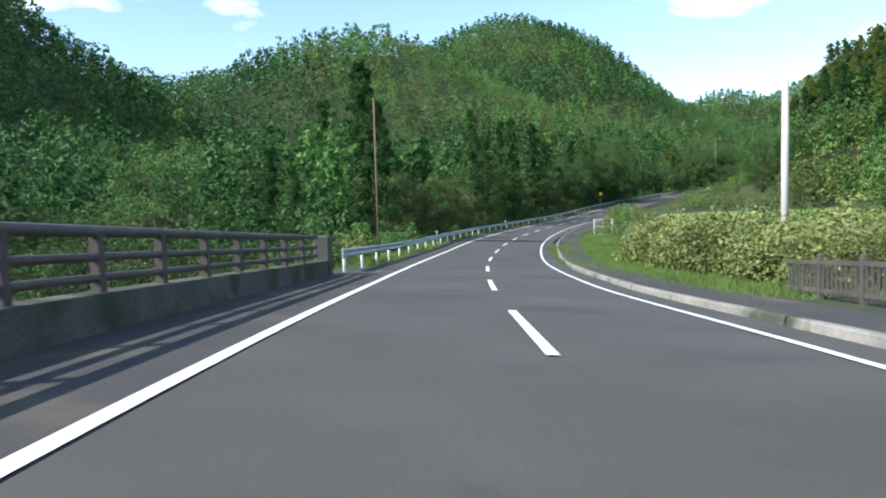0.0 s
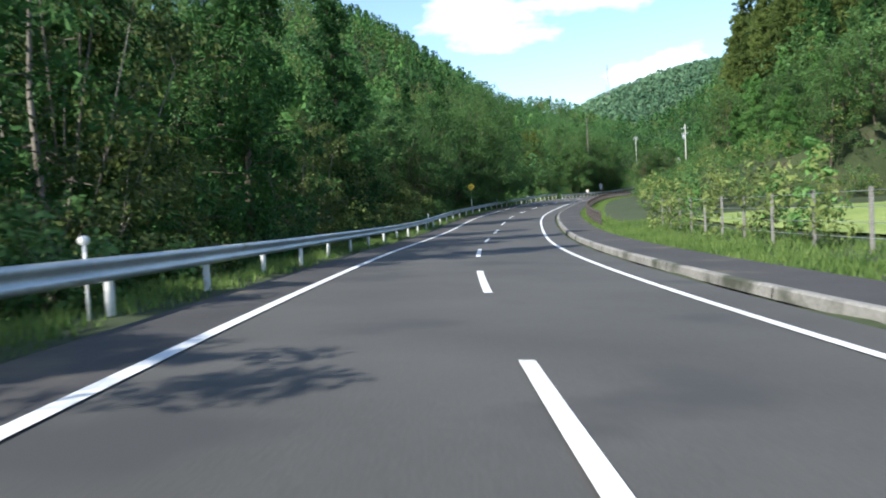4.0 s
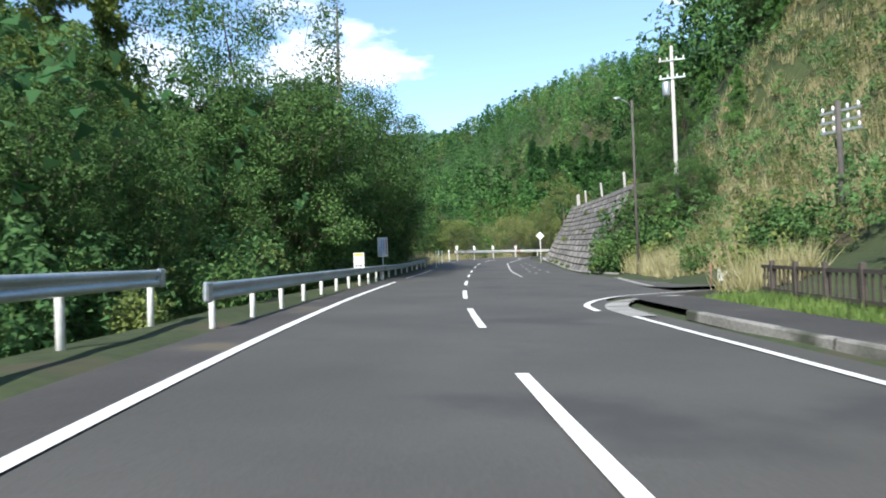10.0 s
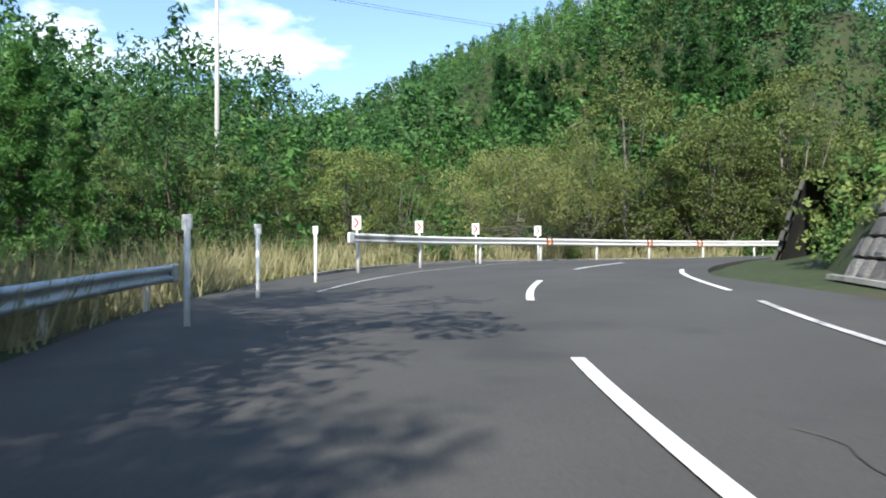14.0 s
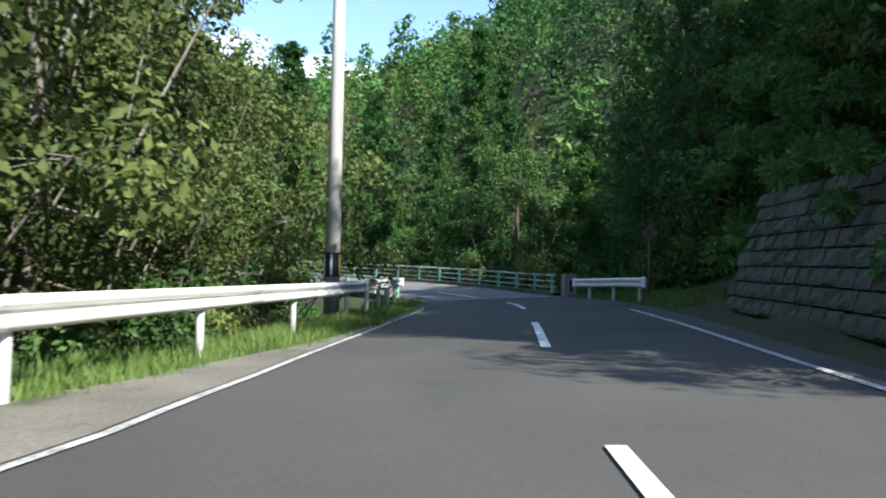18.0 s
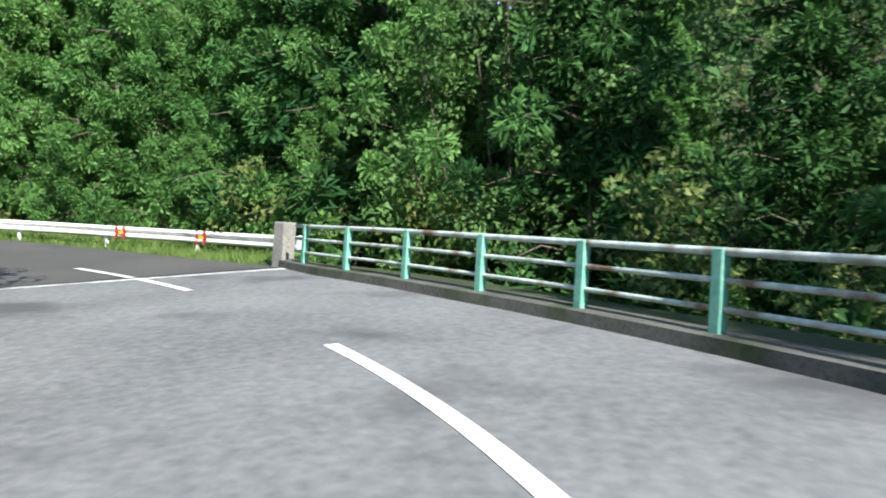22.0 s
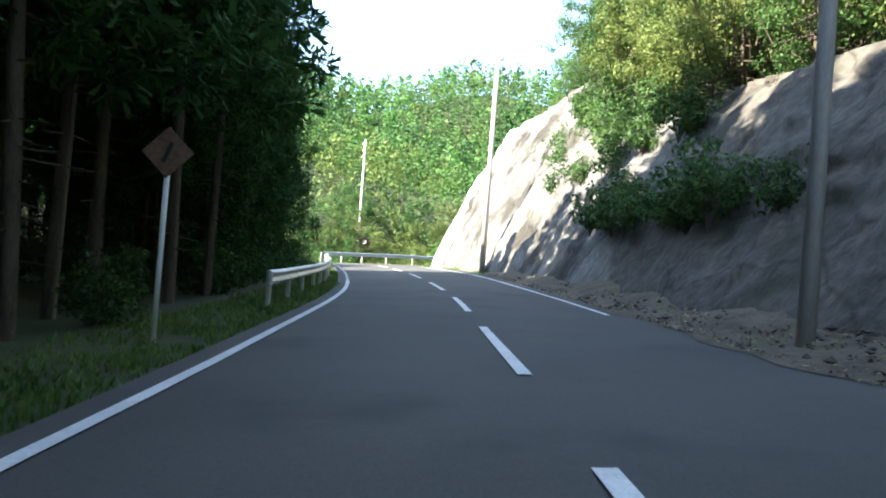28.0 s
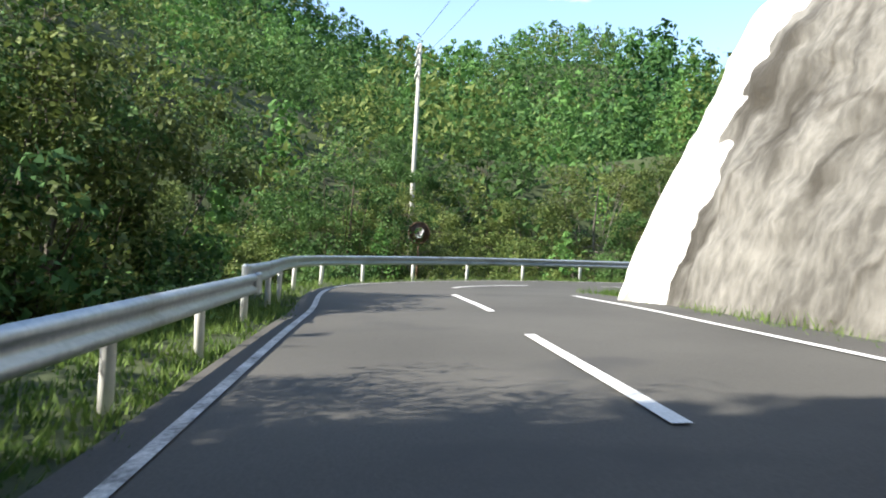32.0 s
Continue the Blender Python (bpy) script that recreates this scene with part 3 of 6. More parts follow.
# kerb, footway and grass verge on the right of the first stretch
KERB = table(0, 3.9, 60, 3.9, 100, 4.5, 240, 4.3, 284, 4.6, 296, 4.6)
for k, s0 in enumerate(np.arange(50, 288, 6.0)):
    s1 = s0 + 5.95
    prof = lambda s: [(KERB(s) - 0.02, -0.05), (KERB(s), 0.12), (KERB(s) + 0.03, 0.15), (KERB(s) + 0.18, 0.15), (KERB(s) + 0.2, -0.05)]
    tagged(new("kerb", ribbon_mesh("kerb", s0, s1, prof, M_KERB, 1.5)), "weathered concrete kerb stone", "kerb", "kerb stones of the footway", "structure")
footway = tagged(new("pavement", ribbon_mesh("pavement", 46, 296, lambda s: [(KERB(s) + 0.2, 0.12), (KERB(s) + 2.1, 0.13), (KERB(s) + 2.15, -0.4)], M_ASPHALT_DARK, 2)), "dark asphalt footway behind the kerb", "pavement", kind="structure")


bend_kerb = table(370, -7.9, 376, -9.7, 382, -10.7, 388, -10.8, 394, -9.2, 400, -6.4)
tagged(new("kerb", ribbon_mesh("kerb", 370, 400, lambda s: [(bend_kerb(s) - 0.1, -0.2), (bend_kerb(s) - 0.09, 0.1), (bend_kerb(s) + 0.09, 0.1), (bend_kerb(s) + 0.1, -0.2)], M_CONCRETE)), "low concrete kerb behind the rail of the bend", "kerb", kind="structure")


# ---- rails ----
W_BEAM = [(0.0, -0.165), (0.02, -0.165), (0.08, -0.12), (0.08, -0.065), (0.012, -0.03), (0.012, 0.03), (0.08, 0.065), (0.08, 0.12), (0.02, 0.165), (0.0, 0.165)]


def line_frame(pts):
    P = np.array([tuple(p) for p in pts])
    t = np.gradient(P[:, :2], axis=0)
    t /= np.linalg.norm(t, axis=1)[:, None]
    return P, t, np.stack([t[:, 1], -t[:, 0]], -1)


def guard_rail(pts, side, mat, label, spacing=4.0, top=0.78, lean=0.0):
    """A corrugated beam along pts (its foot line), facing the road on the given side (+1: right), on round posts."""
    P, t, r = line_frame(pts)
    rail = root("guard_rail", label, "guard rail", "guard rails along the road")
    verts, faces, m = [], [], len(W_BEAM)
    for i in range(len(P)):
        for a, b in W_BEAM:
            verts.append((P[i, 0] + side * r[i, 0] * (a + 0.06), P[i, 1] + side * r[i, 1] * (a + 0.06), P[i, 2] + top - 0.17 + b))
    for i in range(len(P) - 1):
        for k in range(m - 1):
            q = i * m + k
            faces.append((q, q + 1, q + m + 1, q + m))
    part("beam", mesh_of("beam", verts, faces, mat, True), rail)
    seg = np.r_[0, np.cumsum(np.linalg.norm(np.diff(P[:, :2], axis=0), axis=1))]
    me = tube_mesh("post", [(0, 0, -0.6), (0, 0, top - 0.12), (0, 0, top - 0.06)], [0.065, 0.065, 0.045], M_WHITE, 8)
    for a in np.arange(0.6, seg[-1] - 0.3, spacing):
        p = [np.interp(a, seg, P[:, k]) for k in range(3)]
        part("post", me, rail, m=pose(*p, random.uniform(-1.5, 1.5), random.uniform(-1.5, 1.5), 0))
    cap = box_mesh("end_cap", (0.1, 0.34, 0.37), mat, bevel=0.035)
    for e in (0, len(P) - 1):
        yaw = math.degrees(math.atan2(-t[e, 0], t[e, 1]))
        part("end_cap", cap, rail, m=pose(P[e, 0] + side * r[e, 0] * 0.11, P[e, 1] + side * r[e, 1] * 0.11, P[e, 2] + top - 0.17, 0, 0, yaw))
    return rail


def along(s0, s1, dfun, step=1.0, h=0.0):
    return [at(s, dfun(s), h) for s in np.linspace(s0, s1, max(2, int((s1 - s0) / step) + 1))]


RAIL_R = table(452.6, 4.5, 456, 4.35, 458.5, 4.0, 460.5, 3.85, 463.9, 3.4)
RAIL_L = table(70, -5.2, 120, -5.2, 238, -5.4, 280, -5.0, 320, -5.1, 350, -5.3)
first_rail = along(71, 288.5, table(70, -5.2, 120, -5.2, 238, -5.4, 272, -5.4, 281, -5.8, 288.5, -6.3))
for k, p in enumerate(first_rail):
    p.z += 0.22 * min(1.0, max(0.0, k - 180) / 30)
guard_rail(first_rail, 1, M_STEEL, "long galvanised guard rail on pale posts", 4.0, 0.8)
guard_rail(along(287, 318, lambda s: RAIL_L(s) + 0.1), 1, M_STEEL, "galvanised guard rail with a capped end", 3.0, 0.80)
guard_rail(along(317.4, 362, lambda s: RAIL_L(s) - 0.1 - max(0, s - 350) * 0.13), 1, M_STEEL, "galvanised guard rail leading into the bend", 4.0, 0.75)
BEND = [(133.0, 290.6), (137.5, 291.9), (142.1, 292.5), (148.0, 292.2), (155.2, 291.1), (160.5, 289.4), (167.6, 286.9), (172.3, 285.0), (178.5, 282.2), (184.0, 280.0), (189.9, 277.85)]
bs, bq = spline(BEND, 1.0)


BEND_Z = table(133, 3.2, 145, 3.4, 160, 3.5, 172, 3.6, 189, 3.8)
bend_pts = [Vector((x, y, BEND_Z(x))) for x, y in bq]
guard_rail(bend_pts[:-9], 1, M_WHITE, "white painted guard rail round the outside of the bend", 4.3, 0.85)
guard_rail(bend_pts[-10:], 1, M_WHITE, "white guard rail with leaning posts before the bridge", 2.2, 0.88)
guard_rail(along(418.8, 425.2, table(417, 4.3, 425, 3.5)), -1, M_WHITE, "short white guard rail in front of the bridge", 2.5, 0.8)
guard_rail(along(452.6, 463.1, RAIL_R, 1.0, -0.2), -1, M_WHITE, "white guard rail with arrow markers after the bridge", 3.5, 0.8)
guard_rail(along(507.2, 541.5, table(506, -4.5, 513, -4.6, 524, -4.3, 542, -4.2)), 1, M_STEEL, "galvanised guard rail along the grass verge", 3.0, 0.8)
guard_rail(along(541, 590, table(541, -4.3, 548, -4.4, 556, -4.6, 592, -4.6)), 1, M_STEEL, "galvanised guard rail round the far bend", 3.0, 0.95)


# ---- plants ----
def leaf_data(name, centres, sizes, mats, rng, normals=None, droop=0.0, long=1.5, which=None, needles=False, folded=False):
    """A mesh of small leaf sprays at the centres, turned roughly along the normals; needles: they point outwards; folded: four-cornered, bent along the middle."""
    C, n = np.asarray(centres, float), len(centres)
    sz = np.asarray(sizes, float)[:, None]
    nrm = rng.normal(size=(n, 3)) * 0.5
    if normals is None:
        nrm[:, 2] = np.abs(nrm[:, 2]) + 0.3
    else:
        nrm += normals
    nrm /= np.linalg.norm(nrm, axis=1)[:, None] + 1e-9
    a = np.cross(nrm, rng.normal(size=(n, 3)))
    a /= np.linalg.norm(a, axis=1)[:, None] + 1e-9
    if needles:
        nrm, a = a, nrm
    b = np.cross(nrm, a)
    a[:, 2] -= droop
    if folded:
        fold = nrm * sz * rng.uniform(-0.05, 0.22, (n, 1))
        V = np.stack([C - a * sz * 0.5 * long, C + b * sz * 0.42 + fold, C + a * sz * 0.5 * long, C - b * sz * 0.42 + fold], 1).reshape(-1, 3)
        F = (np.arange(n)[:, None] * 4 + np.array([[0, 1, 2, 0, 2, 3]])).reshape(-1, 3)
        which = None if which is None else np.repeat(which, 2)
    else:
        V = np.stack([C - a * sz * 0.5 * long, C + a * sz * 0.35 * long + b * sz * 0.5, C + a * sz * 0.5 * long - b * sz * 0.3], 1).reshape(-1, 3)
        F = np.arange(n * 3).reshape(-1, 3)
    me = bpy.data.meshes.new(name)
    me.vertices.add(len(V))
    me.vertices.foreach_set("co", V.ravel())
    me.loops.add(len(F) * 3)
    me.loops.foreach_set("vertex_index", F.ravel().astype(np.int32))
    me.polygons.add(len(F))
    me.polygons.foreach_set("loop_start", np.arange(0, len(F) * 3, 3, dtype=np.int32))
    for m in mats if isinstance(mats, list) else [mats]:
        me.materials.append(m)
    if which is not None:
        me.polygons.foreach_set("material_index", np.asarray(which, np.int32))
    me.update(calc_edges=True)
    return me


def sprays(rng, centres, radii, count, squash=0.75):
    """Leaf places on small rounded clumps, with the directions in which they face."""
    C, R = np.asarray(centres, float), np.asarray(radii, float)
    v = rng.normal(size=(len(C), count, 3))
    v /= np.linalg.norm(v, axis=2)[..., None]
    r = R[:, None, None] * rng.uniform(0.45, 1.12, (len(C), count, 1)) ** 0.6
    p = C[:, None] + v * r * np.array([1, 1, squash])
    nrm = v + np.array([0, 0, 0.35])
    return p.reshape(-1, 3), nrm.reshape(-1, 3)


def limb_mesh(name, lines, mat, sides=5):
    verts, faces = [], []
    for pts, r0, r1 in lines:
        P = [Vector(p) for p in pts]
        base = len(verts)
        for i, p in enumerate(P):
            t = (P[min(i + 1, len(P) - 1)] - P[max(i - 1, 0)]).normalized()
            u = t.cross(Vector((0.3, 1, 0.2))).normalized()
            v = t.cross(u)
            r = r0 + (r1 - r0) * i / (len(P) - 1)
            verts += [p + (u * math.cos(2 * math.pi * k / sides) + v * math.sin(2 * math.pi * k / sides)) * r for k in range(sides)]
        for i in range(len(P) - 1):
            for k in range(sides):
                faces.append((base + i * sides + k, base + i * sides + (k + 1) % sides, base + (i + 1) * sides + (k + 1) % sides, base + (i + 1) * sides + k))
    return mesh_of(name, verts, faces, mat, True)


def broad_tree(seed, mat, label, height=9.0, spread=3.6, leaves=12000, bark=None, low=0.14, size=0.108, big=22, name="broadleaf_tree"):
    """A forked trunk with limbs to many leafy clumps, each of smaller clumps."""
    rng = np.random.default_rng(seed)
    tree = root(name, label, "tree", "trees along the road")
    lines = [([(0, 0, -0.5), (0.1, 0.05, height * 0.25), (rng.normal(0, 0.25), rng.normal(0, 0.25), height * 0.55), (rng.normal(0, 0.4), rng.normal(0, 0.4), height * 0.85)], 0.17, 0.04)]
    cs, rs = [], []
    for k in range(big):
        a, q = k * 2.4 + rng.uniform(-0.6, 0.6), (k + rng.uniform(0, 1)) / big
        hz = height * (low + (0.96 - low) * q ** 0.9)
        rr = spread * (0.30 + 0.75 * math.sin(math.pi * min(0.94, 0.14 + 0.80 * q))) * rng.uniform(0.5, 1.0)
        c = np.array([math.cos(a) * rr, math.sin(a) * rr, hz])
        mid = c * 0.55 + np.array([rng.normal(0, 0.2), rng.normal(0, 0.2), -0.10 * height])
        mid[2] = max(mid[2], 0.15 * height)
        lines.append(([(0, 0, max(0.3, hz * 0.5 - 0.3)), tuple(mid), tuple(c)], 0.06, 0.015))
        r_big = rng.uniform(0.9, 1.5) * spread / 3.6
        for _ in range(5):
            v = rng.normal(size=3)
            v /= np.linalg.norm(v)
            sub = c + v * r_big * 0.8 * np.array([1, 1, 0.6])
            cs.append(sub)
            rs.append(r_big * rng.uniform(0.35, 0.62))
            lines.append(([tuple(c), tuple(sub)], 0.014, 0.006))
    part("trunk", limb_mesh("trunk", lines, bark or M_BARK, 3), tree)
    p, nr = sprays(rng, cs, rs, leaves // len(cs))
    part("crown", leaf_data("crown", p, rng.uniform(0.6, 1.35, len(p)) * size * (0.5 + spread / 7.2), mat, rng, nr, folded=True), tree)
    return tree


def cedar_tree(seed, mat, label, height=16.0, spread=2.6, leaves=4600, bare=0.12, size=0.26, tufts=3, girth=0.2, name="cedar_tree"):
    """A straight trunk with whorls of drooping branches that carry rounded tufts."""
    rng = np.random.default_rng(seed)
    tree = root(name, label, "tree", "trees along the road")
    lines = [([(0, 0, -0.6), (0.05, 0, height * 0.5), (0, 0.05, height * 0.97)], girth, 0.03)]
    cs, rs = [], []
    n_b = int(height * 3.0)
    for k in range(n_b):
        q = (k + rng.uniform(0, 1)) / n_b
        hz = height * (bare + (1 - bare) * q)
        ln = spread * (1 - q) ** 0.7 * rng.uniform(0.65, 1.15) + 0.2
        a = k * 2.4 + rng.uniform(-0.4, 0.4)
        d = np.array([math.cos(a), math.sin(a), 0])
        lines.append(([(0, 0, hz), tuple(d * ln * 0.6 + (0, 0, hz + 0.05 * ln)), tuple(d * ln + (0, 0, hz - 0.10 * ln))], 0.03, 0.008))
        for j in range(tufts):
            u = 1.0 - 0.34 * j + rng.uniform(-0.1, 0.1)
            p = d * ln * u + rng.normal(0, 0.12 + 0.07 * ln, 3)
            p[2] += hz - 0.14 * ln * u * u
            cs.append(p)
            rs.append(rng.uniform(0.26, 0.46) * (0.55 + 0.28 * ln))
    if bare > 0.2:
        for k in range(14):
            a, hz = rng.uniform(0, 6.28), height * bare * rng.uniform(0.25, 1.0)
            ln = rng.uniform(0.4, 1.2)
            lines.append(([(0, 0, hz), (math.cos(a) * ln, math.sin(a) * ln, hz - 0.1)], 0.018, 0.006))
    part("trunk", limb_mesh("trunk", lines, M_BARK, 4), tree)
    p, nr = sprays(rng, cs, rs, max(4, leaves // len(cs)), 0.9)
    part("crown", leaf_data("crown", p, rng.uniform(0.7, 1.4, len(p)) * size, mat, rng, nr, droop=0.25, long=3.6, needles=True), tree)
    return tree


def shrub(seed, mat, label, height=1.8, spread=1.3, leaves=1500, size=0.115):
    rng = np.random.default_rng(seed)
    bush = root("shrub", label, "shrub", "shrubs along the road")
    lines, cs, rs = [], [], []
    for k in range(16):
        a, q = rng.uniform(0, 6.28), rng.uniform(0.25, 1)
        tip = np.array([math.cos(a) * spread * rng.uniform(0.1, 0.95), math.sin(a) * spread * rng.uniform(0.1, 0.95), height * q])
        lines.append(([(0, 0, -0.3), tuple(tip * (0.4, 0.4, 0.6)), tuple(tip)], 0.02, 0.006))
        cs += [tip, tip * (0.9, 0.9, 0.55)]
        rs += [rng.uniform(0.3, 0.55) * spread * 0.8, rng.uniform(0.3, 0.55) * spread * 0.8]
    p, nr = sprays(rng, cs, rs, leaves // len(cs))
    p[:, 2] = np.abs(p[:, 2]) + 0.03
    part("trunk", limb_mesh("trunk", lines, M_BARK, 4), bush)
    part("foliage", leaf_data("foliage", p, rng.uniform(0.6, 1.3, len(p)) * size, mat, rng, nr, folded=True), bush)
    return bush


PROTO, PLACED = {}, {}


def proto(key, maker):
    PROTO[key] = [maker(k) for k in range(3)]
    for ob in PROTO[key]:
        ob.matrix_world = Matrix.Translation((-400, -300, -200))


SUN_GAP = (155.5, 275.0, 4.2)  # trees inside the bend are shrunk here to keep their shadow off the road


def plant(key, x, y, size=1.0, z=None, sink=0.15):
    """A copy of one of the kind, standing on the ground, turned and scaled at random."""
    kinds = PROTO[key]
    k = PLACED.get(key, 0)
    PLACED[key] = k + 1
    src = kinds[k % len(kinds)]
    if math.hypot(x - SUN_GAP[0], y - SUN_GAP[1]) < SUN_GAP[2]:
        size *= 0.3
    z = land(x, y) if z is None else z
    m = Matrix.Translation((x, y, z - sink)) @ Matrix.Rotation(random.uniform(0, 6.28), 4, "Z") @ Matrix.Rotation(radians(random.uniform(-3, 3)), 4, "X")
    ob = copy_thing(src, m)
    ob.matrix_basis = m @ Matrix.Diagonal((size * random.uniform(0.92, 1.08), size * random.uniform(0.92, 1.08), size * random.uniform(0.92, 1.1), 1))
    return ob


def belt(keys, s0, s1, d0, d1, n, lo=0.8, hi=1.2, keep=3.4, over=None, free=()):
    """n plants of mixed kinds in a belt beside the road, evenly spread along it, none nearer the road's middle than keep; over: height over the road; free: spots (x, y, r) left open."""
    for k in range(n):
        s, d = s0 + (s1 - s0) * (k + random.uniform(0, 1)) / n, random.uniform(d0, d1)
        p = at(s, d)
        near = np.sqrt(((RQ[:, 0] - p.x) ** 2 + (RQ[:, 1] - p.y) ** 2).min())
        if near < max(keep, min(abs(d0), abs(d1)) - 0.5) or any((p.x - x) ** 2 + (p.y - y) ** 2 < r * r for x, y, r in free):
            continue
        z = None if over is None else max(land(p.x, p.y), at(s, d, over(s)).z)
        plant(keys[random.randrange(len(keys))], p.x, p.y, random.uniform(lo, hi), z)


proto("broad", lambda k: broad_tree(10 + k, M_LEAF, "leafy green broadleaf tree beside the road", 9 + k, 3.4 + 0.4 * k))
proto("great", lambda k: broad_tree(15 + k, M_LEAF, "great green-leaved tree overhanging the guard rail", 13.5 + k, 5.6 + 0.3 * k, 24000, None, 0.10, 0.085, 34))
proto("yellow", lambda k: broad_tree(20 + k, M_LEAF_YELLOW, "broad tree with yellowing leaves beside the road", 7.5 + k, 4.2, low=0.3))
# species unknown; a separate name for the olive-brown broadleaf trees
proto("olive", lambda k: broad_tree(30 + k, M_LEAF_BROWN, "olive-brown leafy tree on the bank", 8.5 + k, 3.8, bark=M_PALEBARK, name="oak_tree"))
proto("cedar", lambda k: cedar_tree(40 + k, M_CEDAR, "dark green conical cedar", 15 + 1.5 * k, 3.1, 17000, 0.06, 0.10, 4))
proto("young", lambda k: cedar_tree(50 + k, M_CEDAR_LIT, "bright green young cedar", 8.5 + 1.5 * k, 2.7, 20000, 0.03, 0.075, 4, name="young_cedar_tree"))
proto("forest", lambda k: cedar_tree(60 + k, M_CEDAR, "tall dark cedar with a bare lower trunk", 21.5 + 1.5 * k, 3.2, 15000, 0.22, 0.11, girth=0.14, name="tall_cedar_tree"))
proto("golden", lambda k: cedar_tree(65 + k, M_CEDAR_GOLD, "tall cedar with sunlight tinted into its olive-green needles", 16 + 1.5 * k, 3.8, 15000, 0.04, 0.115, 4, name="olive_cedar_tree"))
proto("shrub", lambda k: shrub(70 + k, M_LEAF, "low green shrub on the verge", 1.6 + 0.3 * k))
proto("weeds", lambda k: shrub(80 + k, M_LEAF_YELLOW, "yellow-green weeds on the verge", 1.2, 1.0, 1000, 0.10))
# pale leaf in place of the shrub green, to colour in sunlight
proto("bright", lambda k: shrub(86 + k, M_LEAF_PALE, "yellow-green bush by the field with sunlight put into its pale leaves", 1.5 + 0.2 * k, 1.3, 1700, 0.10))
proto("wide", lambda k: broad_tree(90 + k, M_LEAF_PALE, "wide rounded tree with pale yellow-green leaves behind the rail", 7.6 + 0.5 * k, 5.4, 26000, M_PALEBARK, 0.36, 0.072, 34))

WOODS = [M_FOREST, M_CEDAR, M_LEAF_BROWN, M_CEDAR_LIT, M_LEAF_YELLOW, M_LEAF, M_HAZE_LEAF]


def even_spread(n, start=0):
    """n places in the unit square, evenly spread with a little disorder."""
    k = np.arange(start, start + n)
    return (k * 0.7548776662 + 0.13) % 1.0, (k * 0.5698402910 + 0.47) % 1.0


def stands(X, Y, shares, rng, size=26.0):
    """Kinds of tree that keep together in stands, in the given shares."""
    w = np.sin(X / size + 1.7 * np.sin(Y / (size * 1.3))) + np.sin(Y / (size * 0.8) + 1.3 * np.sin(X / (size * 1.7) + 2.0)) + rng.normal(0, 0.55, len(X))
    u = np.empty(len(X))
    u[np.argsort(w)] = (np.arange(len(X)) + 0.5) / len(X)
    return np.searchsorted(np.cumsum(shares), u * 0.9999)


def woods_mesh(name, X, Y, lo, hi, rng, clumps, count, size, shares):
    """Crowns over the ground, joined: cones and rounded heads, each of clumps of leaf sprays."""
    n = len(X)
    Z, H = ground_height(X, Y), rng.uniform(lo, hi, n)
    kind = stands(X, Y, shares, rng)
    con = (kind == 1) | (kind == 3) | ((kind == 0) & (np.sin(X / 31) + np.sin(Y / 23) > 0.35))
    H = np.where(con, H * 1.14, H * 0.92)
    q = (np.arange(clumps)[None] + rng.uniform(0, 1, (n, clumps))) / clumps
    rad = np.where(con[:, None], 0.24 * (1 - q) + 0.02, 0.35 * np.sqrt(np.clip(1 - (2 * q - 0.85) ** 2 / 1.35, 0.05, 1))) * H[:, None] * rng.uniform(0.6, 1.0, (n, clumps))
    a = np.arange(clumps)[None] * 2.4 + rng.uniform(0, 6.28, (n, 1)) + rng.uniform(-0.5, 0.5, (n, clumps))
    C = np.stack([X[:, None] + np.cos(a) * rad, Y[:, None] + np.sin(a) * rad, Z[:, None] + H[:, None] * (0.16 + 0.82 * q)], -1).reshape(-1, 3)
    R = (H[:, None] * np.where(con[:, None], 0.07 + 0.08 * (1 - q), 0.16) * rng.uniform(0.75, 1.2, (n, clumps))).ravel()
    p, nr = sprays(rng, C, R, count)
    sz = np.repeat(np.repeat(H, clumps), count) * size * rng.uniform(0.6, 1.3, len(p))
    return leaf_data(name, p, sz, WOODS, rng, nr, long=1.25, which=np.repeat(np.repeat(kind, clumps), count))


def near_road(X, Y):
    out = np.empty(len(X))
    for i in range(0, len(X), 4000):
        out[i:i + 4000] = np.sqrt(((RQ[None, ::4, 0] - X[i:i + 4000, None]) ** 2 + (RQ[None, ::4, 1] - Y[i:i + 4000, None]) ** 2).min(1))
    return out


def lands(X, Y):
    """The ground's height at many places."""
    i, j = np.clip(np.searchsorted(gx, X) - 1, 0, nx - 2), np.clip(np.searchsorted(gy, Y) - 1, 0, ny - 2)
    u, v = (X - gx[i]) / (gx[i + 1] - gx[i]), (Y - gy[j]) / (gy[j + 1] - gy[j])
    z = GZ.reshape(ny, nx)
    return (1 - v) * ((1 - u) * z[j, i] + u * z[j, i + 1]) + v * ((1 - u) * z[j + 1, i] + u * z[j + 1, i + 1])


def seen_from_road(X, Y, tall):
    """Which places have a tree top in sight of the road, over the land between."""
    top, out = lands(X, Y) + tall, np.zeros(len(X), bool)
    steps = np.linspace(0.08, 0.96, 22)
    for k in range(90, len(RQ), 36):
        rest = np.where(~out)[0]
        if not len(rest):
            break
        ex, ey, ez = RQ[k, 0], RQ[k, 1], RQ[k, 2] + 1.3
        dx, dy, dz = X[rest] - ex, Y[rest] - ey, top[rest] - ez
        px, py = ex + dx[:, None] * steps, ey + dy[:, None] * steps
        clear = (lands(px.ravel(), py.ravel()).reshape(px.shape) < ez + dz[:, None] * steps + 0.5).all(1)
        out[rest[clear]] = True
    return out


